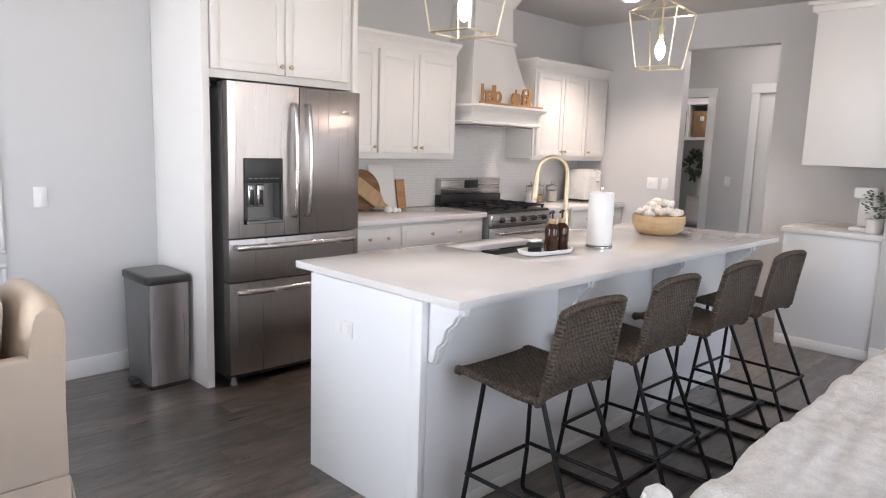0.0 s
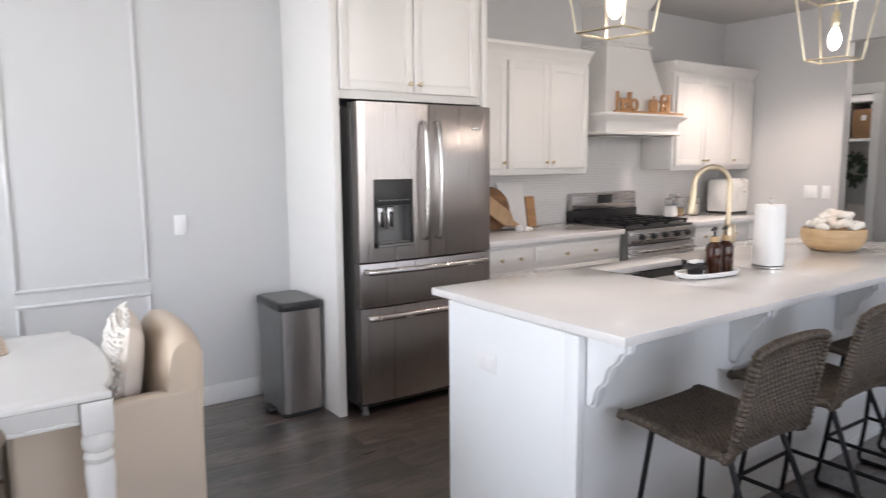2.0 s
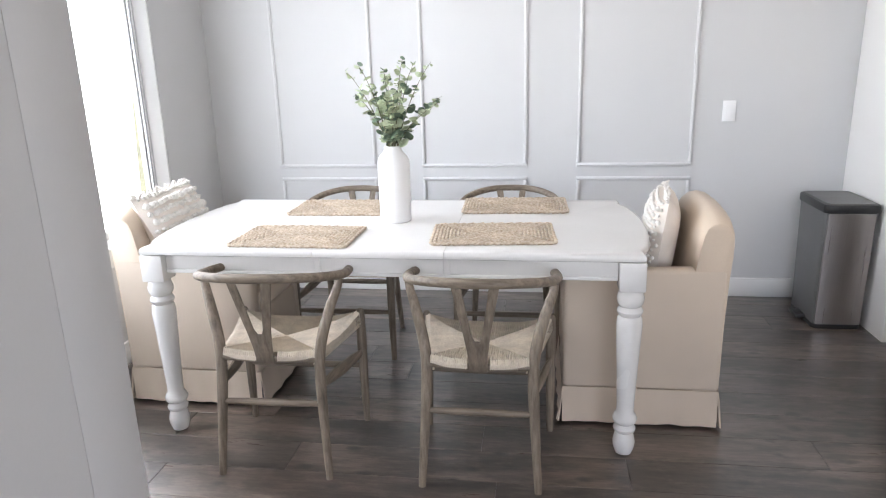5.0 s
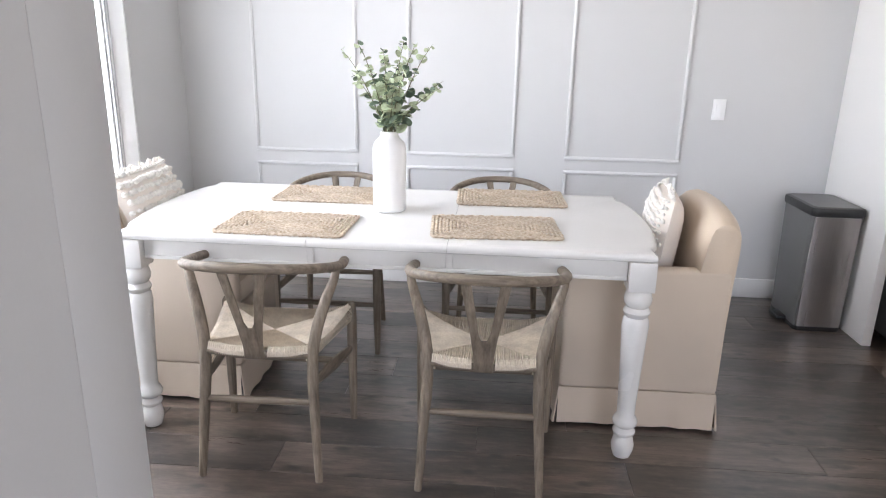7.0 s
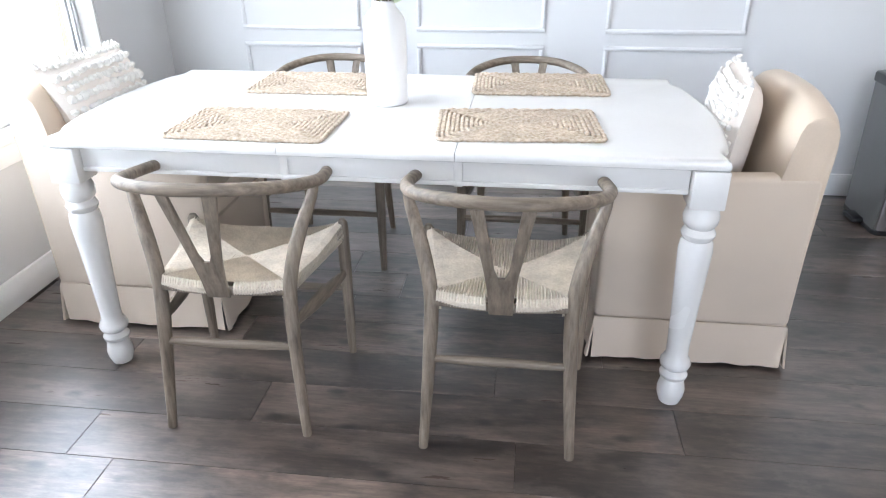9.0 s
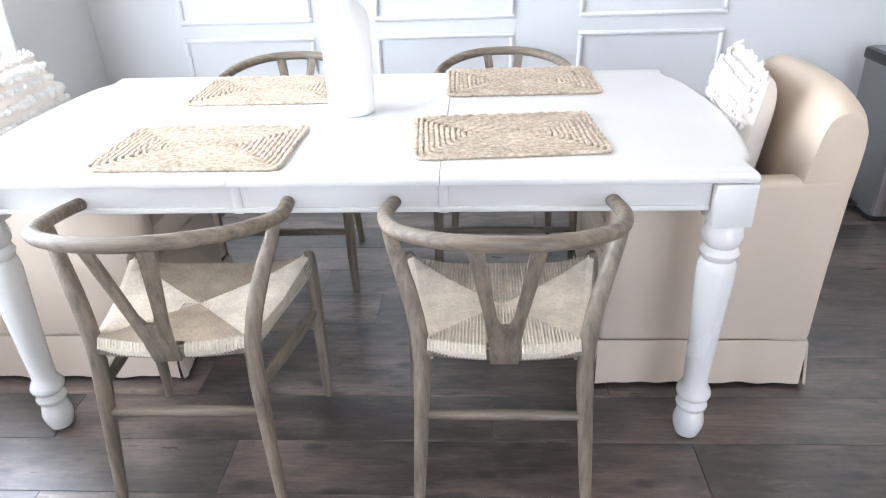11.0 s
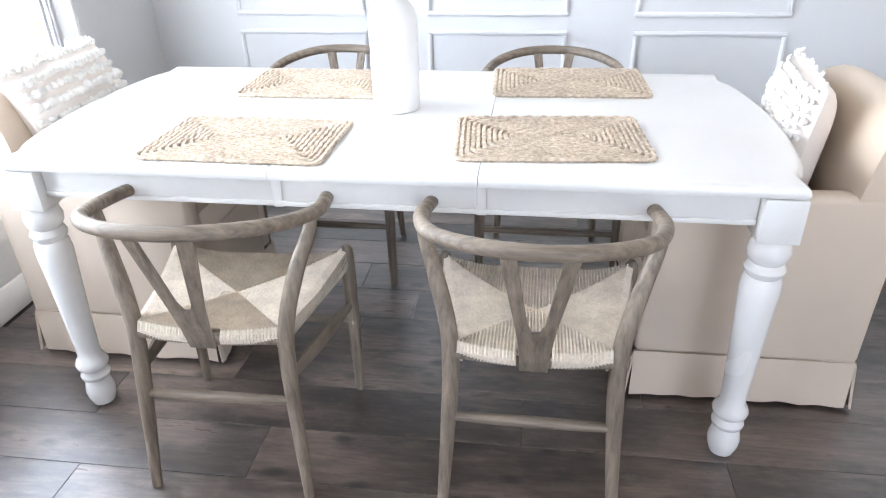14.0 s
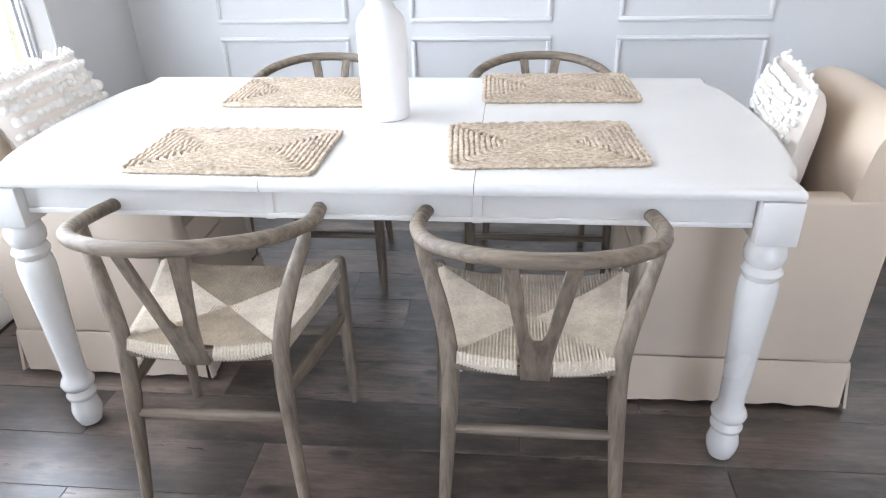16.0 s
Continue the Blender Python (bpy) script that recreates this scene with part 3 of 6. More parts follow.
def wishbone_chair(loc, rz):
    c = thing("wishbone_chair", "greywashed wooden wishbone chair with woven cord seat", "chair", loc, rz, "chairs at the table")
    part("seat", cord_seat(), CORD, c, "natural woven paper-cord seat", smooth=False)["kind"] = "stuff"
    bow = curve_points([(-0.238, 0.085, 0.690), (-0.248, 0.030, 0.697), (-0.250, -0.060, 0.710), (-0.210, -0.180, 0.738), (-0.120, -0.258, 0.757), (0, -0.284, 0.762),
                        (0.120, -0.258, 0.757), (0.210, -0.180, 0.738), (0.250, -0.060, 0.710), (0.248, 0.030, 0.697), (0.238, 0.085, 0.690)], 7)
    n = len(bow)
    rad = [0.0165 * min(1.0, 0.55 + 0.45 * min(i, n - 1 - i) / 3) for i in range(n)]
    part("back_rail", tube(bmesh.new(), bow, rad, 14, flat=0.95), GREYWOOD_X, c)
    for s in (-1, 1):
        leg = curve_points([(s * 0.198, -0.210, 0), (s * 0.186, -0.185, 0.20), (s * 0.177, -0.158, 0.40), (s * 0.186, -0.140, 0.50), (s * 0.212, -0.114, 0.60), (s * 0.237, -0.086, 0.67), (s * 0.246, -0.075, 0.708)], 6)
        rr = [0.0125 + 0.0065 * min(1, i / 10) - 0.007 * max(0, (i - 22) / 14) for i in range(len(leg))]
        part("rear_leg", tube(bmesh.new(), leg, rr, 12), GREYWOOD, c)
        front = [(s * 0.238, 0.2, 0), (s * 0.237, 0.2, 0.15), (s * 0.236, 0.2, 0.36), (s * 0.236, 0.2, 0.45), (s * 0.236, 0.2, 0.474), (s * 0.236, 0.2, 0.485)]
        part("front_leg", tube(bmesh.new(), front, [0.0125, 0.0165, 0.019, 0.018, 0.016, 0.009], 14), GREYWOOD, c)
        bm = bmesh.new()
        a, b = Vector((s * 0.180, -0.166, 0.340)), Vector((s * 0.237, 0.2, 0.302))
        pts = [a.lerp(b, k / 8) for k in range(9)]
        tube(bm, pts, [0.013, 0.018, 0.022, 0.0245, 0.0255, 0.0245, 0.022, 0.018, 0.013], 10, flat=1.0)
        for v in bm.verts:
            mid = a.lerp(b, (v.co.y + 0.166) / 0.366)
            v.co.x = mid.x + (v.co.x - mid.x) * 0.5
        part("side_stretcher", bm, GREYWOOD_Y, c)
    for y, w, z in ((-0.176, 0.182, 0.274), (0.2, 0.237, 0.245)):
        bm = tube(bmesh.new(), [(-w, y, z), (-w * 0.5, y, z), (0, y, z), (w * 0.5, y, z), (w, y, z)], [0.010, 0.0125, 0.0135, 0.0125, 0.010], 10, flat=1.0)
        part("stretcher", bm, GREYWOOD_X, c)
    # the Y-shaped splat, leaning back a little
    out = [(-0.030, 0.428), (0.030, 0.428), (0.032, 0.49), (0.041, 0.56), (0.076, 0.756), (0.044, 0.758), (0.017, 0.568), (0.008, 0.547), (-0.008, 0.547), (-0.017, 0.568), (-0.044, 0.758), (-0.076, 0.756), (-0.041, 0.56), (-0.032, 0.49)]
    bm = extrude_outline(bmesh.new(), out, "y", -0.006, 0.006, 0.002)
    for v in bm.verts:
        k = (v.co.z - 0.416) / 0.335
        v.co.y += -0.184 - 0.093 * k + 0.05 * abs(v.co.x / 0.088) ** 2 * k * 0.3
    part("splat", bm, GREYWOOD, c)
    part("seat_rail", tube(bmesh.new(), [(-0.17, -0.156, 0.436), (-0.08, -0.168, 0.436), (0, -0.172, 0.436), (0.08, -0.168, 0.436), (0.17, -0.156, 0.436)], 0.012, 10), GREYWOOD, c)
    return c


chair = wishbone_chair((-2.677, -1.832, 0), 1.2)
copy_thing(chair, pose(-1.944, -1.838, 0, 0, 0, -0.4))
copy_thing(chair, pose(-2.69, -0.845, 0, 0, 0, 180))
copy_thing(chair, pose(-1.90, -0.835, 0, 0, 0, 180))


# ---- slipcovered end chairs ----
def host_chair(loc, rz, label):
    c = thing("slipcovered_armchair", label, "armchair", loc, rz, "slipcovered end chairs")
    prof = [(-0.135, 0.42), (-0.165, 0.60), (-0.190, 0.76), (-0.200, 0.815), (-0.211, 0.845), (-0.230, 0.864), (-0.255, 0.870), (-0.282, 0.862), (-0.302, 0.840), (-0.313, 0.805), (-0.315, 0.765), (-0.314, 0.72), (-0.308, 0.62), (-0.302, 0.42), (-0.298, 0.16), (-0.20, 0.16)]
    sections = []
    for y in (-0.266, -0.264, -0.257, -0.245, -0.225, -0.19, -0.13, -0.06, 0.0, 0.06, 0.13, 0.19, 0.225, 0.245, 0.257, 0.264, 0.266):
        k = abs(y) / 0.266
        shrink = 1 - 0.10 * max(0.0, (k - 0.86) / 0.14) ** 2
        drop = 0.052 * k ** 3.5
        sections.append([(-0.235 + (x + 0.235) * shrink, y, z - (drop * ((z - 0.45) / 0.42) ** 1.5 if z > 0.45 else 0.0)) for x, z in prof])
    part("backrest", tidy(rings(bmesh.new(), sections)), LINEN, c, angle=60)
    for s in (-1, 1):
        bm = bmesh.new()
        box(bm, -0.300, 0.292, s * 0.205, s * 0.2685, 0.155, 0.635, 0.018, 3)
        for v in bm.verts:
            if v.co.z > 0.5:
                v.co.z += 0.012 * max(0, -v.co.x / 0.25)
        part("arm", bm, SKIRT, c)
        # skirt panel with a soft hem
        bm = bmesh.new()
        cols = 30
        lo, hi = [], []
        for i in range(cols + 1):
            x = -0.297 + 0.588 * i / cols
            w = 0.003 * math.sin(i * 1.3) + 0.003 * math.sin(i * 0.47 + s)
            hi.append((x, s * 0.2665, 0.158))
            lo.append((x, s * (0.274 + w), 0.012 + 0.002 * math.sin(i * 0.8)))
        rows = [[(x, y - s * 0.004, z) for x, y, z in hi], hi, [((a[0] + b[0]) / 2, (a[1] + b[1]) / 2 + s * 0.001, (a[2] + b[2]) / 2) for a, b in zip(hi, lo)], lo, [(x, y - s * 0.006, z) for x, y, z in lo]]
        vs = [[bm.verts.new(p) for p in r] for r in rows]
        for a, b in zip(vs, vs[1:]):
            for i in range(cols):
                bm.faces.new((a[i], a[i + 1], b[i + 1], b[i]))
        part("skirt", tidy(bm), SKIRT, c, "pleated linen skirt")
    for x, s in ((-0.298, -1), (0.292, 1)):
        bm = bmesh.new()
        lo, hi = [], []
        for i in range(25):
            y = -0.264 + 0.528 * i / 24
            hi.append((x + s * 0.001, y, 0.158))
            lo.append((x + s * (0.012 + 0.004 * math.sin(i * 1.1)), y * 1.03, 0.012))
        vs = [[bm.verts.new(p) for p in r] for r in (hi, lo, [(p[0] - s * 0.006, p[1], p[2]) for p in lo])]
        for a, b in zip(vs, vs[1:]):
            for i in range(24):
                bm.faces.new((a[i], a[i + 1], b[i + 1], b[i]))
        part("skirt", tidy(bm), SKIRT, c, "pleated linen skirt")
    # corner pleats
    for x in (-0.30, 0.293):
        for s in (-1, 1):
            bm = bmesh.new()
            p = [(x, s * 0.268, 0.15), (x + math.copysign(0.014, x), s * 0.282, 0.012), (x + math.copysign(0.020, x), s * 0.262, 0.012), (x, s * 0.262, 0.15)]
            lo = [bm.verts.new(q) for q in p]
            hi = [bm.verts.new((q[0] - math.copysign(0.006, x), q[1] - s * 0.004, q[2])) for q in p]
            bm.faces.new(lo)
            bm.faces.new(hi[::-1])
            for i in range(4):
                bm.faces.new((lo[i], lo[(i + 1) % 4], hi[(i + 1) % 4], hi[i]))
            part("pleat", tidy(bm), SKIRT, c)
    part("seat_base", boxes((-0.29, 0.288, -0.206, 0.206, 0.10, 0.40, 0.01)), SKIRT, c)
    part("seat_cushion", boxes((-0.15, 0.295, -0.203, 0.203, 0.40, 0.50, 0.03)), LINEN, c)
    return c


host_chair((-3.205, -1.29, 0), 0, "cream slipcovered armchair by the window, skirted base")
host_chair((-1.366, -1.306, 0), 180, "cream slipcovered armchair with rolled back, skirted base")


def pillow(name, loc, rot, w, h, label, knit, tuft=1.0):
    """A square cushion; its front is covered with rows of wool loops and tufts."""
    p = thing(name, label, "pillow", loc)
    p.matrix_basis = pose(*loc, *rot)
    bm = bmesh.new()
    n = 18
    grid = {}
    for side in (1, -1):
        for i in range(n + 1):
            for j in range(n + 1):
                u, v = 2 * i / n - 1, 2 * j / n - 1
                d = max(0.0, (1 - u ** 4) * (1 - v ** 4)) ** 0.5
                pinch = 1 - 0.07 * (1 - abs(u * v))* max(abs(u), abs(v)) ** 3
                key = (side if d > 1e-6 else 0, i, j)
                if key not in grid:
                    grid[key] = bm.verts.new((side * 0.065 * d, u * w / 2 * pinch, v * h / 2 * pinch))
        for i in range(n):
            for j in range(n):
                q = [grid[(side, a, b) if (side, a, b) in grid else (0, a, b)] for a, b in ((i, j), (i + 1, j), (i + 1, j + 1), (i, j + 1))]
                bm.faces.new(q if side > 0 else q[::-1])
    part("cushion", tidy(bm), PILLOW, p)
    bm = bmesh.new()
    rnd = random.Random(len(label))
    rows, cols = knit
    for r in range(rows):
        v = -0.93 + 1.86 * r / (rows - 1)
        big = 0.0155 if r % 2 else 0.011
        for k in range(cols):
            u = -0.95 + 1.9 * (k + 0.5 * (r % 2) * 0.6) / (cols - 1) + rnd.uniform(-0.02, 0.02)
            if abs(u) > 1.0:
                continue
            d = max(0.0, (1 - min(1, abs(u)) ** 4) * (1 - v ** 4)) ** 0.5
            c = Vector((0.062 * d + 0.006, u * w / 2 * 0.97, v * h / 2 * 0.97 + rnd.uniform(-0.004, 0.004)))
            s = tuft * big * rnd.uniform(0.8, 1.15)
            res = bmesh.ops.create_icosphere(bm, subdivisions=2, radius=s)
            sx, sy, sz = rnd.uniform(0.7, 1.0), rnd.uniform(0.9, 1.25), rnd.uniform(0.8, 1.1)
            for q in res["verts"]:
                f = 1 + 0.22 * noise.noise(q.co * 130 + c * 50)
                q.co = Vector((q.co.x * sx, q.co.y * sy, q.co.z * sz)) * f + c
    tagged(part("wool_tuft", bm, KNIT, p, "rows of chunky white wool tufts"), kind="stuff")
    bm = bmesh.new()
    for k in range(26):
        u = -1 + 2 * k / 25
        base = Vector((0.004, u * w / 2, h / 2 * 0.97))
        tip = base + Vector((rnd.uniform(-0.015, 0.02), rnd.uniform(-0.012, 0.012), rnd.uniform(0.008, 0.022)))
        tube(bm, [base, base.lerp(tip, 0.5), tip], [0.006, 0.007, 0.004], 6)
    tagged(part("fringe", bm, KNIT, p, "white wool fringe"), kind="stuff")
    return p


pillow("throw_pillow", (-3.36, -1.27, 0.735), (0, -24, 0), 0.46, 0.34, "white chunky tufted pillow on the window armchair", (9, 19))
pillow("throw_pillow", (-1.268, -1.262, 0.700), (0, -7, 172), 0.41, 0.36, "white tufted pillow with cream back on the armchair", (15, 24), 0.66)


# ---- placemats, vase ----
def placemat(loc, rz, w=0.455, d=0.30):
    """Jute braid coiled in rounded rectangles."""
    p = thing("placemat", "braided natural jute rectangular placemat on the table", "placemat", loc, rz, "jute placemats")
    bm = bmesh.new()
    r = 0.0066
    count = int((d / 2) / (2 * r)) + 1
    for k in range(count):
        a, b = w / 2 - r - 2 * r * k, d / 2 - r - 2 * r * k
        if b < 0.004:
            break
        c = min(0.020, b * 0.8, a)
        pts = []
        for sx, sy, a0 in ((1, 1, 0), (-1, 1, 90), (-1, -1, 180), (1, -1, 270)):
            for q in range(5):
                th = radians(a0 + 90 * q / 4)
                pts.append(Vector((sx * (a - c) + c * math.cos(th), sy * (b - c) + c * math.sin(th), 0)))
        path, L = [], 0.0
        for i, q in enumerate(pts):
            e = pts[(i + 1) % len(pts)]
            m = max(1, int((e - q).length / 0.0062))
            for j in range(m):
                path.append(q.lerp(e, j / m))
        n = len(path)
        loops = []
        for i, q in enumerate(path):
            t = (path[(i + 1) % n] - path[i - 1]).normalized()
            side = Vector((t.y, -t.x, 0))
            ph = i * 2.1
            rr = r * (1.0 + 0.20 * math.sin(ph) + 0.15 * noise.noise(q * 60 + Vector((0, 0, k))))
            wob = side * (0.0012 * math.sin(ph * 0.5 + k)) + side * (0.0015 * noise.noise(q * 20 + Vector((k, 0, 0))))
            ctr = q + wob + Vector((0, 0, 0.0052 + 0.0012 * math.sin(ph * 0.5)))
            loops.append([ctr + side * rr * math.cos(x) + Vector((0, 0, 0.0052 * (1 + 0.2 * math.sin(ph)) * math.sin(x))) for x in (0, 1.05, 2.09, 3.14, 4.19, 5.24)])
        rings(bm, loops, close=True)
    part("braid", tidy(bm), JUTE, p)
    return p


mat_one = placemat((-2.668, -1.625, TZ), -0.8, 0.462, 0.315)
copy_thing(mat_one, pose(-1.927, -1.560, TZ, 0, 0, 4.0))
copy_thing(mat_one, pose(-2.632, -1.105, TZ, 0, 0, 0.5))
copy_thing(mat_one, pose(-1.863, -1.050, TZ, 0, 0, 1.8))


def vase():
    v = thing("vase", "tall matt white ceramic bottle vase on the table", "vase", (-2.347, -1.336, TZ))
    prof = [(0.058, 0.0), (0.063, 0.004), (0.0645, 0.02), (0.0650, 0.12), (0.0650, 0.235), (0.0635, 0.252), (0.057, 0.268), (0.046, 0.281), (0.037, 0.290), (0.0345, 0.298), (0.035, 0.308), (0.031, 0.311), (0.028, 0.300), (0.026, 0.26)]
    part("body", lathe(bmesh.new(), prof, 40), CERAMIC, v)
    return v


vase()


def eucalyptus():
    e = thing("eucalyptus_stems", "bunch of green eucalyptus stems standing in the vase", "plant", (-2.347, -1.336, TZ + 0.27))
    rnd = random.Random(5)
    dark, pale = bmesh.new(), bmesh.new()

    def leaf(bm, at, direction, size, roll):
        d = direction.normalized()
        side = d.cross(Vector((0, 0, 1)))
        side = (side if side.length > 0.1 else Vector((1, 0, 0))).normalized()
        nrm = side.cross(d).normalized()
        side, nrm = side * math.cos(roll) + nrm * math.sin(roll), nrm * math.cos(roll) - side * math.sin(roll)
        n = 10
        c = at + d * size
        mid = bm.verts.new(c - nrm * size * 0.12)
        rim = []
        for i in range(n):
            a = 2 * math.pi * i / n
            rim.append(bm.verts.new(c + d * (size * math.cos(a)) + side * (size * 0.92 * math.sin(a)) + nrm * (size * 0.10 * math.cos(2 * a))))
        low = bm.verts.new(c - nrm * (size * 0.12 + 0.0007))
        for i in range(n):
            bm.faces.new((mid, rim[i], rim[(i + 1) % n]))
            bm.faces.new((low, rim[(i + 1) % n], rim[i]))

    for k in range(17):
        stems = bmesh.new()
        ang = 2 * math.pi * k / 17 + rnd.uniform(-0.2, 0.2)
        lean = rnd.uniform(0.12, 0.205) if k % 3 else rnd.uniform(0.03, 0.09)
        tall = rnd.uniform(0.17, 0.37) - lean * 0.25
        dx, dy = math.cos(ang) * lean + 0.015, math.sin(ang) * lean * 0.8
        path = curve_points([(0.008 * math.cos(ang), 0.008 * math.sin(ang), -0.10), (dx * 0.12, dy * 0.12, 0.04), (dx * 0.45, dy * 0.45, 0.05 + tall * 0.45), (dx * 0.8, dy * 0.8, 0.05 + tall * 0.8), (dx * 1.08, dy * 1.08, 0.05 + tall)], 7)
        tube(stems, path, [0.0026 - 0.0018 * i / len(path) for i in range(len(path))], 5)
        part("stem", stems, STEM, e)
        for i in range(8, len(path)):
            f = (i - 8) / (len(path) - 9)
            size = (0.0235 - 0.0125 * f) * rnd.uniform(0.7, 1.15)
            turn = rnd.uniform(0, math.pi)
            for q in (0, math.pi):
                if rnd.random() < 0.32 + 0.34 * f:
                    continue
                d = Vector((math.cos(turn + q), math.sin(turn + q), rnd.uniform(-0.35, 0.75)))
                leaf(pale if rnd.random() < 0.7 else dark, path[i], d, size, rnd.uniform(-1.2, 1.2))
    tagged(part("leaves", dark, LEAF, e, "dark grey-green round leaves"), kind="stuff")
    tagged(part("leaves", pale, LEAF_PALE, e, "pale green round leaves"), kind="stuff")


eucalyptus()


# ---- chandelier above the table ----
def chandelier():
    c = thing("chandelier", "brushed brass arm chandelier hanging above the table", "chandelier", (-2.33, -1.32, 1.80))
    part("hub", lathe(bmesh.new(), [(0.02, -0.012), (0.048, -0.01), (0.05, 0.0), (0.05, 0.022), (0.042, 0.027), (0.012, 0.03)], 28), BRASS, c)
    part("rod", tube(bmesh.new(), [(0, 0, 0.02), (0, 0, HIGH - 1.80 - 0.02)], 0.008, 12), BRASS, c)
    part("canopy", lathe(bmesh.new(), [(0.06, HIGH - 1.826), (0.062, HIGH - 1.804), (0.06, HIGH - 1.8005)], 28), BRASS, c)
    for k in range(6):
        a = 2 * math.pi * k / 6 + 0.3
        r = 0.40
        ca, sa = math.cos(a), math.sin(a)
        pts = [(ca * 0.03, sa * 0.03, 0.006)] + curve_points([(ca * (r - 0.06), sa * (r - 0.06), 0.004), (ca * (r - 0.018), sa * (r - 0.018), 0.018), (ca * r, sa * r, 0.06)], 5) + [(ca * r, sa * r, 0.20)]
        arm = part("arm", tube(bmesh.new(), pts, 0.0055, 8), BRASS, c)
        part("candle_sleeve", lathe(bmesh.new(), [(0.011, 0.10), (0.0125, 0.102), (0.0125, 0.20), (0.011, 0.202)], 14, (ca * r, sa * r, 0)), PALE_GOLD, arm)


chandelier()


def switch_plate(name, m, gangs, label):
    s = thing(name, label, "light switch")
    s.matrix_basis = m
    w = 0.07 + 0.046 * (gangs - 1)
    part("plate", boxes((-w / 2, w / 2, -0.006, 0, -0.057, 0.057, 0.002)), PLATE, s)
    for g in range(gangs):
        x = -w / 2 + 0.035 + 0.046 * g
        bm = boxes((x - 0.0165, x + 0.0165, -0.009, -0.004, -0.033, 0.033, 0.0015))
        part("rocker", bm, PLATE, s)
    return s


switch_plate("light_switch", pose(-0.712, 0, 1.092), 1, "single white rocker light switch on grey wall")
switch_plate("light_switch", pose(EAST, -0.93, 1.14, 0, 0, -90), 2, "double white rocker light switch on grey wall")
switch_plate("light_switch", pose(EAST, -1.065, 1.14, 0, 0, -90), 1, "single white rocker light switch on grey wall")
switch_plate("light_switch", pose(HX, -1.14, 1.15, 0, 0, -90), 1, "single white light switch on hall wall")


# ---- kitchen cabinets ----
def cabinet_door(parent, x0, x1, y, z0, z1):
    """A raised-panel door facing south at y: slab, stiles, rails and a sloped field."""
    f = 0.055
    door = part("door", boxes((x0, x1, y, y + 0.019, z0, z1, 0.003)), CAB, parent)
    for a, b in ((x0 + 0.002, x0 + f), (x1 - f, x1 - 0.002)):
        part("stile", boxes((a, b, y - 0.007, y + 0.001, z0 + 0.002, z1 - 0.002, 0.002)), CAB, door)
    for a, b in ((z0 + 0.002, z0 + f), (z1 - f, z1 - 0.002)):
        part("rail", boxes((x0 + f, x1 - f, y - 0.0068, y + 0.001, a, b, 0.002)), CAB, door)
    bm = bmesh.new()
    o, i = f + 0.004, f + 0.035
    rings(bm, [[(x0 + k, h, z0 + k), (x1 - k, h, z0 + k), (x1 - k, h, z1 - k), (x0 + k, h, z1 - k)] for k, h in ((o, y + 0.001), (o, y - 0.0005), (i, y - 0.008))])
    part("panel", tidy(bm), CAB, door)
    return door


def knob(parent, x, y, z):
    bm = lathe(bmesh.new(), [(0.006, 0.0), (0.005, 0.012), (0.012, 0.018), (0.014, 0.024), (0.011, 0.029), (0.004, 0.031)], 14)
    bmesh.ops.rotate(bm, verts=bm.verts, cent=(0, 0, 0), matrix=Matrix.Rotation(radians(90), 3, "X"))
    bmesh.ops.translate(bm, verts=bm.verts, vec=(x, y, z))
    part("knob", bm, BRASS, parent, "small brass knob")


def crown(bm, x0, x1, yf, z, h=0.085, out=0.06, ret0=True, ret1=True):
    """Crown moulding round the front and free ends of a cabinet run."""
    prof = [(0.0, 0.0), (0.008, 0.0), (0.012, 0.018), (0.022, 0.034), (0.040, 0.052), (0.054, 0.062), (0.056, 0.072), (out, 0.074), (out, h), (0.0, h)]
    n = len(prof)
    path = []
    if ret0:
        path.append((x0, 0.0, -1, 0))
    path.append((x0, yf, -1 if ret0 else 0, -1))
    path.append((x1, yf, 1 if ret1 else 0, -1))
    if ret1:
        path.append((x1, 0.0, 1, 0))
    rows = [[bm.verts.new((x + dx * u, y + dy * u, z + v)) for u, v in prof] for x, y, dx, dy in path]
    for a, b in zip(rows, rows[1:]):
        for i in range(n):
            bm.faces.new((a[i], a[(i + 1) % n], b[(i + 1) % n], b[i]))
    bm.faces.new(rows[0])
    bm.faces.new(rows[-1][::-1])
    return tidy(bm)


def upper_cabinet(name, label, x0, x1, yf, z0, z1, doors, crown_ends=(True, True), knobs_low=True):
    c = thing(name, label, "cabinet")
    part("body", boxes((x0, x1, yf + 0.02, -0.002, z0, z1, 0.002)), CAB, c)
    part("face_frame", boxes((x0, x1, yf, yf + 0.019, z0, z1, 0.002)), CAB, c)
    for a, b, side in doors:
        d = cabinet_door(c, a, b, yf - 0.020, z0 + 0.03, z1 - 0.035)
        knob(d, b - 0.03 if side == "r" else a + 0.03, yf - 0.026, z0 + 0.075)
    part("crown", crown(bmesh.new(), x0, x1, yf, z1, ret0=crown_ends[0], ret1=crown_ends[1]), CAB, c)
    part("light_rail", boxes((x0, x1, yf, yf + 0.02, z0 - 0.012, z0, 0.003)), CAB, c)
    return c


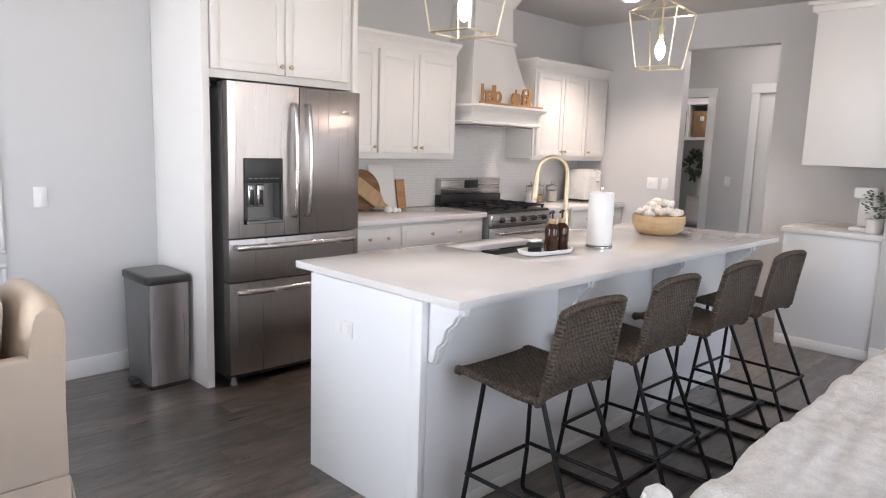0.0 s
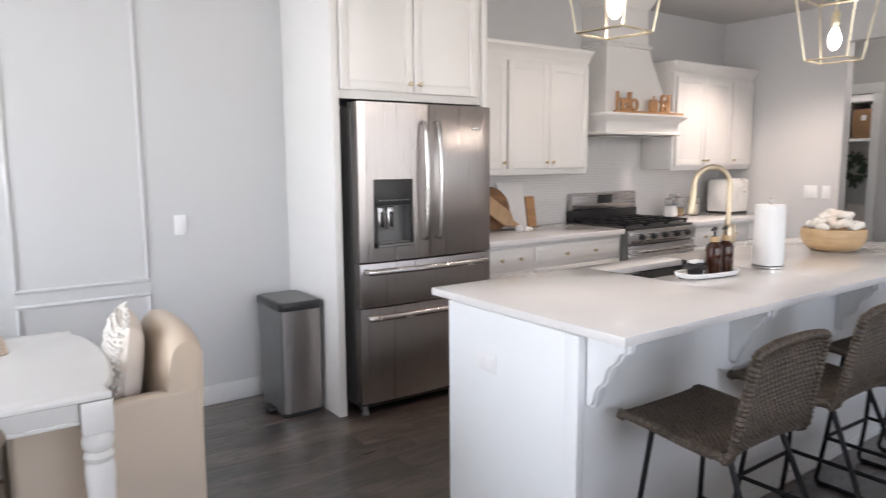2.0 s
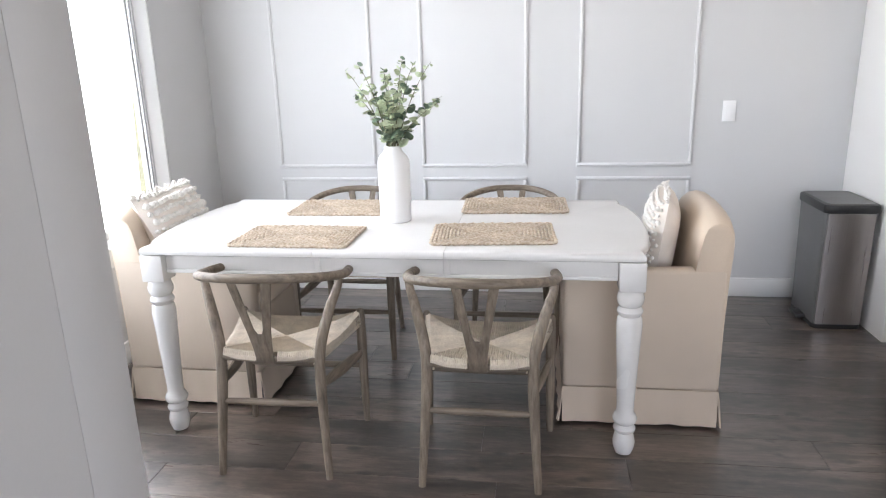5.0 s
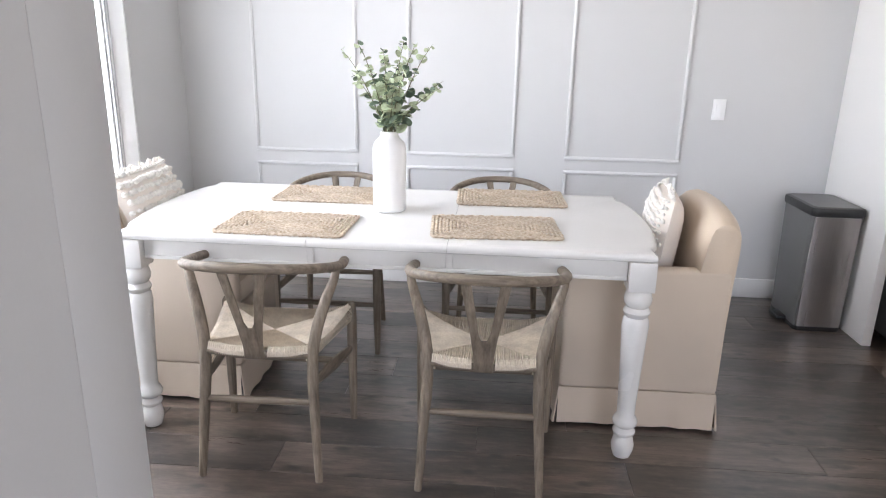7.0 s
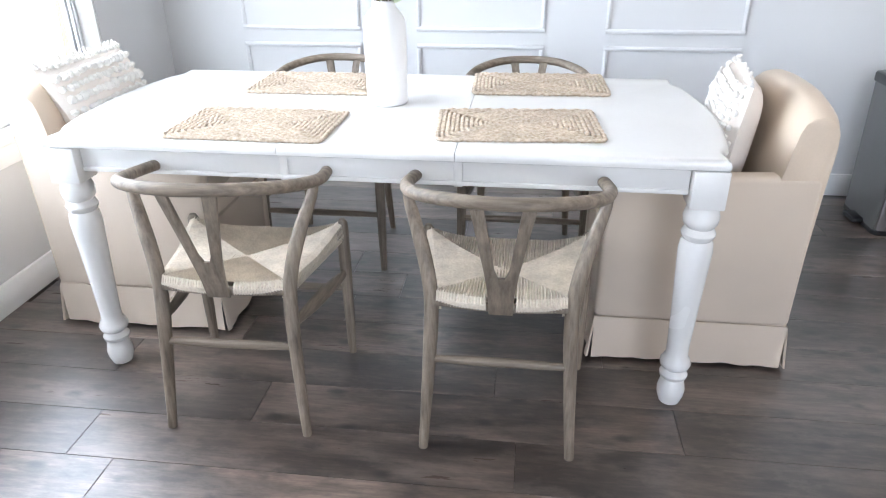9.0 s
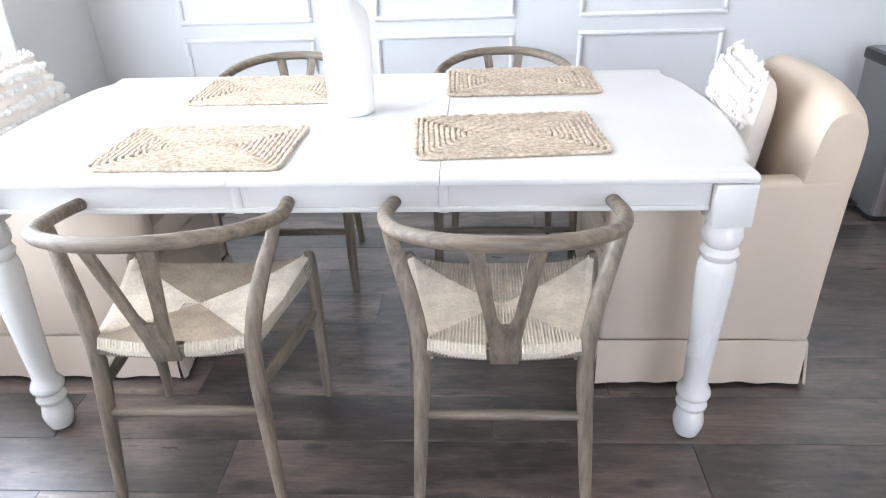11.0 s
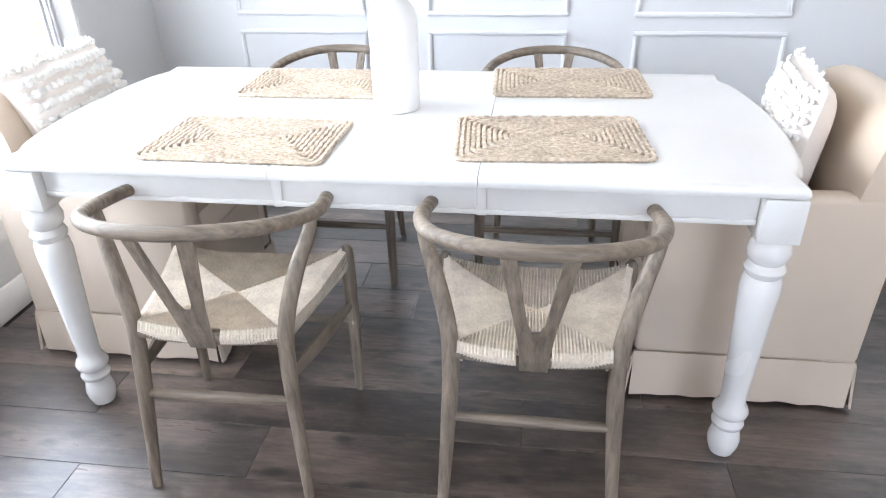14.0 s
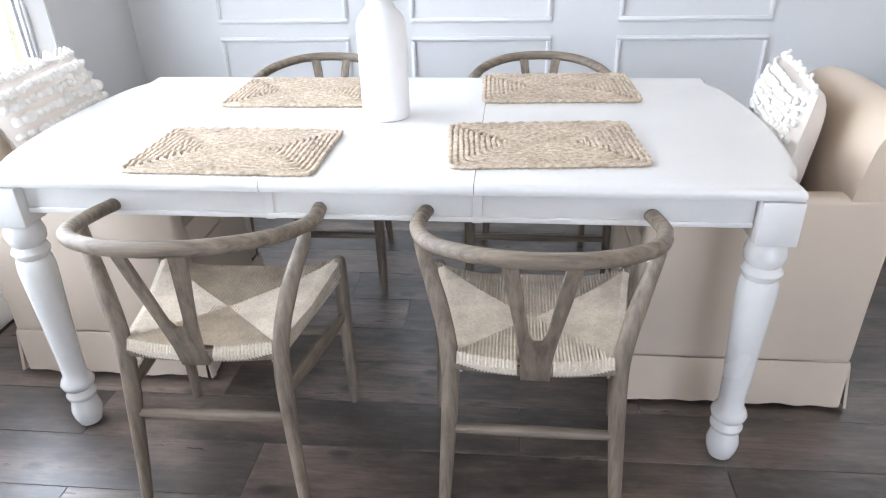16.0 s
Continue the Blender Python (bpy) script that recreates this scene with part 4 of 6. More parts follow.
upper_cabinet("upper_cabinet", "white raised-panel upper cabinet with brass knobs", 1.004, 2.270, -0.33, 1.350, 2.170, ((1.02, 1.425, "r"), (1.445, 1.836, "r"), (1.840, 2.250, "l")), (False, False))
upper_cabinet("upper_cabinet", "white raised-panel upper cabinet beside the range hood", 3.33, 4.556, -0.33, 1.352, 2.185, ((3.35, 3.768, "r"), (3.772, 4.168, "l"), (4.19, 4.535, "l")), (True, False))

nook = thing("fridge_surround", "tall white cabinet panels boxed round the fridge", "cabinet")
part("side_panel", boxes((-0.068, -0.022, -0.66, -0.002, 0, 2.47, 0.003)), CAB, nook)
part("side_panel", boxes((0.962, 1.002, -0.66, -0.002, 0, 2.47, 0.003)), CAB, nook)
part("body", boxes((-0.021, 0.961, -0.62, -0.002, 1.80, 2.47, 0.002)), CAB, nook)
part("face_frame", boxes((-0.021, 0.961, -0.640, -0.621, 1.785, 2.47, 0.002)), CAB, nook)
for a, b, s in ((-0.015, 0.452, "r"), (0.456, 0.925, "l")):
    d = cabinet_door(nook, a, b, -0.660, 1.830, 2.44)
    knob(d, b - 0.03 if s == "r" else a + 0.03, -0.667, 1.880)
part("crown", crown(bmesh.new(), -0.068, 1.002, -0.66, 2.47), CAB, nook)
# black sheet on the back wall, standing in for the recess's shade
part("shade_sheet", boxes((-0.021, 0.961, -0.02, -0.004, 0.0, 1.78)), DARK, nook, "black sheet standing in for shade behind the fridge")


def bar_pull(parent, x, y, z, w=0.09):
    bm = tube(bmesh.new(), [(x - w / 2, y, z), (x + w / 2, y, z)], 0.005, 10)
    tube(bm, [(x - w * 0.35, y, z), (x - w * 0.35, y + 0.022, z)], 0.004, 8)
    tube(bm, [(x + w * 0.35, y, z), (x + w * 0.35, y + 0.022, z)], 0.004, 8)
    part("handle", bm, CHROME, parent, "satin metal pull")


def base_cabinet(x0, x1, splits, label):
    c = thing("base_cabinet", label, "cabinet")
    part("body", boxes((x0, x1, -0.60, -0.002, 0.10, 0.88, 0.002)), CAB, c)
    part("toe_kick", boxes((x0, x1, -0.54, -0.50, 0, 0.10)), CAB, c)
    for a, b, pulls in splits:
        d = part("drawer_front", boxes((a, b, -0.620, -0.601, 0.715, 0.855, 0.004), (a + 0.03, b - 0.03, -0.626, -0.619, 0.742, 0.828, 0.004)), CAB, c)
        for p in pulls:
            knob(d, a + (b - a) * p, -0.627, 0.785)
        n = 2 if b - a > 0.5 else 1
        for k in range(n):
            e0, e1 = a + (b - a) * k / n + 0.003, a + (b - a) * (k + 1) / n - 0.003
            door = cabinet_door(c, e0, e1, -0.620, 0.12, 0.695)
            knob(door, e1 - 0.03, -0.627, 0.64)
    return c


base_cabinet(1.004, 2.366, ((1.02, 1.44, (0.3, 0.7)), (1.465, 2.335, (0.33, 0.67))), "white base cabinet with drawers beside the fridge")
base_cabinet(3.194, 4.556, ((3.21, 3.62, (0.5,)), (3.64, 4.08, (0.5,)), (4.10, 4.54, (0.5,))), "white base cabinet with drawers beside the range")
for x0, x1 in ((1.004, 2.368), (3.192, 4.557)):
    solid("countertop", boxes((x0, x1, -0.645, -0.002, 0.88, 0.92, 0.004)), QUARTZ, "polished white quartz kitchen countertop", "countertop")
solid("backsplash", boxes((1.004, 2.2755, -0.008, -0.001, 0.921, 1.355), (2.2755, 3.2695, -0.008, -0.001, 0.80, 1.66), (3.2695, 4.558, -0.008, -0.001, 0.921, 1.355)), TILE, "white marble mosaic backsplash tile", "backsplash", "structure")


# ---- range hood ----
def range_hood():
    h = thing("range_hood", "white tapered wooden range hood with mantel shelf", "range hood")
    cx = 2.79

    def level(w, d, z):
        return [(cx - w, -0.002, z), (cx - w, -d, z), (cx + w, -d, z), (cx + w, -0.002, z)]
    rows = [level(0.43, 0.43, 1.80)]
    for i in range(1, 13):
        k = i / 12
        e = k ** 0.75
        rows.append(level(0.43 - 0.17 * e, 0.43 - 0.15 * e, 1.80 + 0.54 * k))
    part("body", tidy(rings(bmesh.new(), rows)), CAB, h)
    part("chimney", tidy(rings(bmesh.new(), [level(0.255, 0.275, 2.375), level(0.245, 0.265, 2.66), level(0.26, 0.28, 2.67), level(0.30, 0.32, 2.749)])), CAB, h)
    part("collar", tidy(rings(bmesh.new(), [level(0.262, 0.285, 2.338), level(0.278, 0.30, 2.345), level(0.278, 0.30, 2.365), level(0.262, 0.285, 2.376)])), CAB, h)
    part("mantel", tidy(rings(bmesh.new(), [level(0.452, 0.46, 1.635), level(0.462, 0.47, 1.64), level(0.462, 0.47, 1.655), level(0.445, 0.452, 1.662), level(0.445, 0.452, 1.725), level(0.46, 0.468, 1.745), level(0.50, 0.508, 1.775), level(0.505, 0.515, 1.782), level(0.505, 0.515, 1.80)])), CAB, h)
    part("liner", boxes((cx - 0.40, cx + 0.40, -0.42, -0.01, 1.622, 1.634)), STEEL_H, h)


range_hood()


def text_mesh(name, body, size, depth, material, parent, m):
    data = bpy.data.curves.new(name, "FONT")
    data.body, data.size, data.extrude, data.bevel_depth = body, size, depth / 2, 0.0008
    data.align_x, data.space_character = "LEFT", 0.76
    data.resolution_u = 3
    tmp = bpy.data.objects.new(name, data)
    me = bpy.data.meshes.new_from_object(tmp)
    bpy.data.objects.remove(tmp)
    me.materials.clear()
    me.materials.append(material)
    me.transform(m)
    ob = new(name, me)
    ob.parent = parent
    return ob


sign = thing("wooden_sign", "cut-out oak sign spelling hello fall on the hood mantel", "sign", (2.43, -0.465, 1.80))
part("base", boxes((-0.01, 0.84, -0.014, 0.014, 0, 0.02, 0.003)), SIGNWOOD, sign)
text_mesh("lettering", "hello", 0.16, 0.018, SIGNWOOD, sign, pose(0.0, 0, 0.02, 90, 0, 0) @ Matrix.Diagonal((1.13, 1.3, 1, 1)))
text_mesh("lettering", "fall", 0.16, 0.018, SIGNWOOD, sign, pose(0.537, 0, 0.02, 90, 0, 0) @ Matrix.Diagonal((1.13, 1.3, 1, 1)))
bm = bmesh.new()
for k, w in ((-1, 0.026), (0, 0.03), (1, 0.026)):
    pts = [(0.455 + k * 0.029 + w * math.cos(a), 0.068 + 0.05 * math.sin(a)) for a in (2 * math.pi * i / 16 for i in range(16))]
    extrude_outline(bm, pts, "y", -0.009 + 0.001 * k, 0.009 + 0.001 * k)
box(bm, 0.448, 0.463, -0.008, 0.008, 0.112, 0.145, 0.003)
part("pumpkin", bm, SIGNWOOD, sign)


# ---- refrigerator ----
def refrigerator():
    f = thing("refrigerator", "stainless steel french-door refrigerator with ice dispenser", "refrigerator")
    part("case", boxes((0.045, 0.940, -0.665, -0.03, 0.045, 1.735, 0.006)), STEEL_SIDE, f, "grey enamel sides")
    part("hinge_cover", boxes((0.05, 0.16, -0.73, -0.60, 1.735, 1.768, 0.004)), STEEL_SIDE, f)
    part("hinge_cover", boxes((0.80, 0.91, -0.73, -0.60, 1.735, 1.768, 0.004)), STEEL_SIDE, f)

    def front(bm, x0, x1, z0, z1, bevel=0.003, span=None):
        """A door slab with a gently rounded front and edges."""
        n = 12
        rows = []
        for i in range(n + 1):
            k = i / n
            x = x0 + (x1 - x0) * k
            a, b = span or (x0, x1)
            e = 0.010 * (2 * (x - a) / (b - a) - 1) ** 6
            rows.append((x, -0.752 - 0.008 * (1 - (2 * ((x - 0.038) / 0.91) - 1) ** 2) + e))
        outline = rows + [(x1, -0.672), (x0, -0.672)]
        extrude_outline(bm, outline, "z", z0, z1, bevel)
        return bm
    # the left door leaves a niche for the dispenser
    bm, whole = bmesh.new(), (0.038, 0.495)
    for x0, x1, z0, z1 in ((0.038, 0.495, 0.888, 0.990), (0.038, 0.142, 0.990, 1.20), (0.358, 0.495, 0.990, 1.20), (0.038, 0.495, 1.20, 1.764)):
        front(bm, x0, x1, z0, z1, 0.0, whole)
    bmesh.ops.remove_doubles(bm, verts=bm.verts, dist=1e-5)
    left = part("door", bm, STEEL, f, smooth=False)
    right = part("door", front(bmesh.new(), 0.501, 0.957, 0.888, 1.764), STEEL, f)
    d1 = part("drawer", front(bmesh.new(), 0.038, 0.957, 0.632, 0.880), STEEL, f)
    d2 = part("drawer", front(bmesh.new(), 0.038, 0.957, 0.075, 0.624), STEEL, f)
    for d, x in ((left, 0.444), (right, 0.540)):
        pts = [(x, -0.755, 1.00), (x, -0.79, 1.005)] + [(x, -0.795 - 0.022 * math.sin(math.pi * k / 10), 1.02 + 0.62 * k / 10) for k in range(11)] + [(x, -0.79, 1.655), (x, -0.755, 1.66)]
        part("handle", tube(bmesh.new(), pts, 0.0135, 12), CHROME, d, "bowed satin steel handle")
    for d, z in ((d1, 0.835), (d2, 0.575)):
        pts = [(0.07, -0.755, z), (0.075, -0.79, z)] + [(0.09 + 0.78 * k / 10, -0.795 - 0.018 * math.sin(math.pi * k / 10), z) for k in range(11)] + [(0.885, -0.79, z), (0.89, -0.755, z)]
        part("handle", tube(bmesh.new(), pts, 0.014, 12, flat=1.3), CHROME, d, "bowed satin steel handle")
    disp = part("ice_dispenser", boxes((0.125, 0.375, -0.766, -0.752, 1.20, 1.345, 0.004), (0.125, 0.142, -0.766, -0.752, 0.965, 1.20), (0.358, 0.375, -0.766, -0.752, 0.965, 1.20), (0.125, 0.375, -0.766, -0.752, 0.965, 0.988)), DARK, left, "black water and ice dispenser")
    part("recess", boxes((0.142, 0.358, -0.684, -0.674, 0.99, 1.20), (0.142, 0.145, -0.752, -0.684, 0.99, 1.20), (0.355, 0.358, -0.752, -0.684, 0.99, 1.20), (0.145, 0.355, -0.752, -0.684, 1.197, 1.20)), STEEL_SIDE, left, "grey dispenser recess")
    part("drip_tray", boxes((0.135, 0.365, -0.790, -0.760, 0.968, 0.985, 0.004)), STEEL_SIDE, left)
    for x in (0.175, 0.235):
        part("paddle", boxes((x, x + 0.042, -0.716, -0.684, 1.06, 1.19, 0.004), (x + 0.006, x + 0.036, -0.719, -0.715, 1.07, 1.165, 0.003)), CHROME, left)
        part("paddle_face", boxes((x + 0.009, x + 0.033, -0.7215, -0.718, 1.075, 1.16, 0.001)), DARK, left)
    bm = bmesh.new()
    for k in range(6):
        box(bm, 0.15 + 0.035 * k, 0.172 + 0.035 * k, -0.7675, -0.7655, 1.225, 1.232)
    part("button", bm, STEEL_SIDE, left)
    part("badge", boxes((0.80, 0.86, -0.764, -0.755, 1.625, 1.642, 0.002)), CHROME, right, "small maker's badge")
    for x in (0.075, 0.885):
        part("foot", lathe(bmesh.new(), [(0.022, 0), (0.024, 0.012), (0.018, 0.02), (0.014, 0.05)], 14, (x, -0.70, 0)), STEEL_SIDE, f)
    part("grille", boxes((0.05, 0.91, -0.69, -0.66, 0.03, 0.075, 0.004)), DARK, f)


refrigerator()


# ---- waste bin ----
def waste_bin():
    b = thing("waste_bin", "slim stainless steel pedal bin with black lid", "waste bin", (-0.212, -0.322, 0))

    def ring(w, d, z, r=0.03):
        pts = []
        for sx, sy, a0 in ((1, 1, 0), (-1, 1, 90), (-1, -1, 180), (1, -1, 270)):
            for q in range(5):
                a = radians(a0 + 22.5 * q)
                pts.append((sx * (w - r) + r * math.cos(a), sy * (d - r) + r * math.sin(a), z))
        return pts
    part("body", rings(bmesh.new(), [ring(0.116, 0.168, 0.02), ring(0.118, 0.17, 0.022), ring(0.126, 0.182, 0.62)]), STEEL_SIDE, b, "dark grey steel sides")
    face = extrude_outline(bmesh.new(), [(-0.150, 0.026), (-0.1735, 0.026), (-0.1855, 0.616), (-0.150, 0.616)], "x", -0.112, 0.112, 0.008)
    part("front_panel", face, STEEL, b, "brushed stainless front")
    part("base", rings(bmesh.new(), [ring(0.118, 0.172, 0.0), ring(0.120, 0.174, 0.004), ring(0.119, 0.173, 0.022)]), DARK, b)
    part("lid", rings(bmesh.new(), [ring(0.130, 0.188, 0.620), ring(0.132, 0.190, 0.626), ring(0.132, 0.190, 0.654), ring(0.129, 0.187, 0.661), ring(0.120, 0.178, 0.664)]), DARK, b, "black lid rim")
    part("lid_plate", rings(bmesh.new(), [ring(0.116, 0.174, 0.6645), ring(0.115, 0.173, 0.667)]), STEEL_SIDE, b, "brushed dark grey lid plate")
    part("pedal", boxes((-0.165, -0.10, -0.06, 0.05, 0.012, 0.034, 0.006)), DARK, b, "black foot pedal")


waste_bin()


# ---- gas range ----
def gas_range():
    r = thing("gas_range", "stainless steel gas range with black cooktop", "range")
    x0, x1 = 2.372, 3.188
    part("body", boxes((x0, x1, -0.66, -0.02, 0.03, 0.90, 0.004)), STEEL_SIDE, r)
    part("cooktop", boxes((x0, x1, -0.665, -0.02, 0.90, 0.925, 0.008)), DARK, r, "black enamel cooktop")
    bg = part("backguard", boxes((x0 + 0.01, x1 - 0.01, -0.085, -0.02, 1.02, 1.165, 0.01)), STEEL_H, r)
    part("backguard_base", boxes((x0 + 0.004, x1 - 0.004, -0.095, -0.02, 0.925, 1.02, 0.006)), DARK, r)
    part("display", boxes((2.68, 2.86, -0.0875, -0.084, 1.075, 1.145, 0.001)), DARK, bg, "black clock display")
    panel = part("control_panel", boxes((x0, x1, -0.695, -0.66, 0.80, 0.905, 0.01)), STEEL_H, r)
    for k in range(5):
        x = x0 + 0.12 + k * (x1 - x0 - 0.24) / 4
        bm = lathe(bmesh.new(), [(0.026, 0), (0.026, 0.006), (0.021, 0.010), (0.019, 0.03), (0.015, 0.033)], 18)
        bmesh.ops.rotate(bm, verts=bm.verts, cent=(0, 0, 0), matrix=Matrix.Rotation(radians(90), 3, "X"))
        bmesh.ops.translate(bm, verts=bm.verts, vec=(x, -0.694, 0.853))
        part("knob", bm, DARK, panel, "black burner knob")
    door = part("oven_door", boxes((x0 + 0.005, x1 - 0.005, -0.69, -0.661, 0.24, 0.79, 0.008)), STEEL_H, r)
    part("window", boxes((x0 + 0.12, x1 - 0.12, -0.693, -0.689, 0.34, 0.66, 0.002)), DARK, door, "dark oven window")
    part("handle", tube(bmesh.new(), [(x0 + 0.06, -0.735, 0.745), (x1 - 0.06, -0.735, 0.745)], 0.013, 12), CHROME, door)
    part("drawer", boxes((x0 + 0.005, x1 - 0.005, -0.688, -0.661, 0.05, 0.23, 0.006)), STEEL_H, r)
    for k in range(3):
        a, b = x0 + 0.018 + k * 0.262, x0 + 0.018 + k * 0.262 + 0.254
        bm = bmesh.new()
        for y in (-0.62, -0.50, -0.36, -0.24, -0.13):
            box(bm, a, b, y - 0.006, y + 0.006, 0.944, 0.96, 0.003)
        for x in (a + 0.006, (a + b) / 2, b - 0.006):
            box(bm, x - 0.006, x + 0.006, -0.625, -0.125, 0.942, 0.957, 0.003)
        for x in (a + 0.01, b - 0.01):
            for y in (-0.61, -0.14):
                box(bm, x - 0.007, x + 0.007, y - 0.007, y + 0.007, 0.924, 0.945)
        part("grate", bm, BLACK, r, "cast iron grate")
        for y in (-0.5, -0.24):
            part("burner", lathe(bmesh.new(), [(0.045, 0.925), (0.042, 0.935), (0.03, 0.937), (0.028, 0.942)], 18, ((a + b) / 2, y, 0)), BLACK, r)


gas_range()


# ---- island ----
IX0, IX1, IY0, IY1 = -0.145, 2.95, -2.718, -1.700
SINK = (0.75, 1.36, -2.12, -1.855)


def island():
    i = thing("kitchen_island", "white painted kitchen island base with corbels", "kitchen island")
    bx0, bx1, by0, by1 = -0.153, 2.76, -2.545, -1.835
    part("body", boxes((bx0 + 0.012, bx1, by0 + 0.012, by1, 0, 0.55, 0.001), (bx0 + 0.012, 0.70, by0 + 0.012, by1, 0.55, 0.888), (1.42, bx1, by0 + 0.012, by1, 0.55, 0.888), (0.70, 1.42, by0 + 0.012, -2.18, 0.55, 0.888)), ISLAND, i)
    part("end_panel", boxes((bx0, bx0 + 0.011, -2.485, by1 - 0.001, 0.0, 0.888, 0.001)), ISLAND, i)
    part("corner_post", boxes((bx0 - 0.004, bx0 + 0.03, by0, -2.486, 0, 0.888, 0.003)), ISLAND, i)
    part("back_panel", boxes((bx0 + 0.031, bx1, by0, by0 + 0.011, 0, 0.888, 0.001)), ISLAND, i)
    part("base_trim", boxes((bx0 + 0.031, bx1, by0 - 0.012, by0, 0, 0.05, 0.003)), ISLAND, i)
    prof = [(0.0, 0.0), (0.0, -0.225), (-0.012, -0.235), (-0.028, -0.228), (-0.040, -0.205), (-0.046, -0.178), (-0.058, -0.160), (-0.078, -0.148), (-0.092, -0.130), (-0.098, -0.105), (-0.110, -0.086), (-0.132, -0.074), (-0.150, -0.058), (-0.160, -0.040), (-0.172, -0.030), (-0.186, -0.026), (-0.186, 0.0)]
    for x in (-0.122, 0.69, 1.57, 2.53):
        bm = extrude_outline(bmesh.new(), [(by0 - 0.001 + u * 0.82, 0.888 + v) for u, v in prof], "x", x, x + 0.055, 0.003)
        extrude_outline(bm, [(by0 - 0.002 + u * 0.87, 0.888 + v * 1.04) for u, v in prof], "x", x + 0.016, x + 0.039)
        part("corbel", bm, ISLAND, i)
    out = part("outlet", boxes((bx0 - 0.004, bx0, -2.135, -2.02, 0.655, 0.725, 0.0015)), PLATE, i, "white duplex outlet")
    for y in (-2.105, -2.052):
        part("socket", boxes((bx0 - 0.0055, bx0 - 0.0035, y - 0.014, y + 0.014, 0.673, 0.707, 0.0008)), PLATE, out)
    for k in range(4):
        a = 0.0 + k * 0.68
        part("door", boxes((a - 0.10, a + 0.55, by1 + 0.001, by1 + 0.02, 0.11, 0.86, 0.004)), ISLAND, i)


island()
sx0, sx1, sy0, sy1 = SINK
top = bmesh.new()
zt, zb = 0.92, 0.889
for a in ((IX0, sx0, IY0, IY1), (sx1, IX1, IY0, IY1), (sx0, sx1, IY0, sy0), (sx0, sx1, sy1, IY1)):
    box(top, *a, zb, zt)
bmesh.ops.remove_doubles(top, verts=top.verts, dist=0.0005)
inner = [f for f in top.faces if abs(f.normal.x) > 0.5 and len([1 for v in f.verts if abs(v.co.x - sx0) < 1e-4 or abs(v.co.x - sx1) < 1e-4]) == 4 and not (sy0 - 1e-3 < f.calc_center_median().y < sy1 + 1e-3)]
bmesh.ops.delete(top, geom=inner, context="FACES_ONLY")
edges = [e for e in top.edges if len(e.link_faces) == 2 and e.calc_face_angle(0) > 1.0]
bmesh.ops.bevel(top, geom=edges, offset=0.003, segments=2, profile=0.5, affect="EDGES")
solid("island_countertop", top, QUARTZ, "long polished white quartz island countertop", "countertop")


def sink():
    s = thing("sink", "dark undermount kitchen sink set into the island", "sink")
    x0, x1, y0, y1 = sx0 - 0.01, sx1 + 0.01, sy0 - 0.01, sy1 + 0.01
    part("basin", boxes((x0 - 0.012, x0, y0, y1, 0.66, 0.878), (x1, x1 + 0.012, y0, y1, 0.66, 0.878), (x0 - 0.012, x1 + 0.012, y0 - 0.012, y0, 0.66, 0.878), (x0 - 0.012, x1 + 0.012, y1, y1 + 0.012, 0.66, 0.878), (x0 - 0.012, x1 + 0.012, y0 - 0.012, y1 + 0.012, 0.648, 0.66)), STEEL_SIDE, s)
    part("drain", lathe(bmesh.new(), [(0.045, 0.660), (0.045, 0.664), (0.03, 0.663), (0.01, 0.662)], 20, ((x0 + x1) / 2, (y0 + y1) / 2, 0)), CHROME, s)


sink()


def faucet():
    f = thing("faucet", "brushed gold gooseneck pull-down faucet on the island", "faucet", (1.262, -2.165, 0.92), 0)
    part("base", lathe(bmesh.new(), [(0.027, 0), (0.028, 0.004), (0.026, 0.010), (0.022, 0.014), (0.022, 0.20), (0.018, 0.21), (0.013, 0.215)], 24), BRASS, f)
    neck = [(0, 0, 0.20), (0, 0, 0.30), (0, 0, 0.38)]
    r = 0.088
    neck += [(-(r - r * math.cos(a)) * 0.86, (r - r * math.cos(a)) * 0.5, 0.40 + r * math.sin(a)) for a in (math.pi * k / 14 for k in range(15))]
    part("neck", tube(bmesh.new(), neck, 0.0125, 14), BRASS, f)
    ex, ey = neck[-1][0], neck[-1][1]
    part("spray_head", tube(bmesh.new(), [(ex, ey, 0.402), (ex - 0.004, ey, 0.36), (ex - 0.012, ey, 0.30), (ex - 0.016, ey, 0.27), (ex - 0.016, ey, 0.262)], [0.014, 0.0165, 0.0165, 0.019, 0.016], 14), BRASS, f)
    part("lever", tube(bmesh.new(), [(0.018, 0, 0.12), (0.05, 0, 0.125), (0.058, 0, 0.16), (0.060, 0, 0.21)], [0.011, 0.009, 0.006, 0.005], 10), BRASS, f)


faucet()


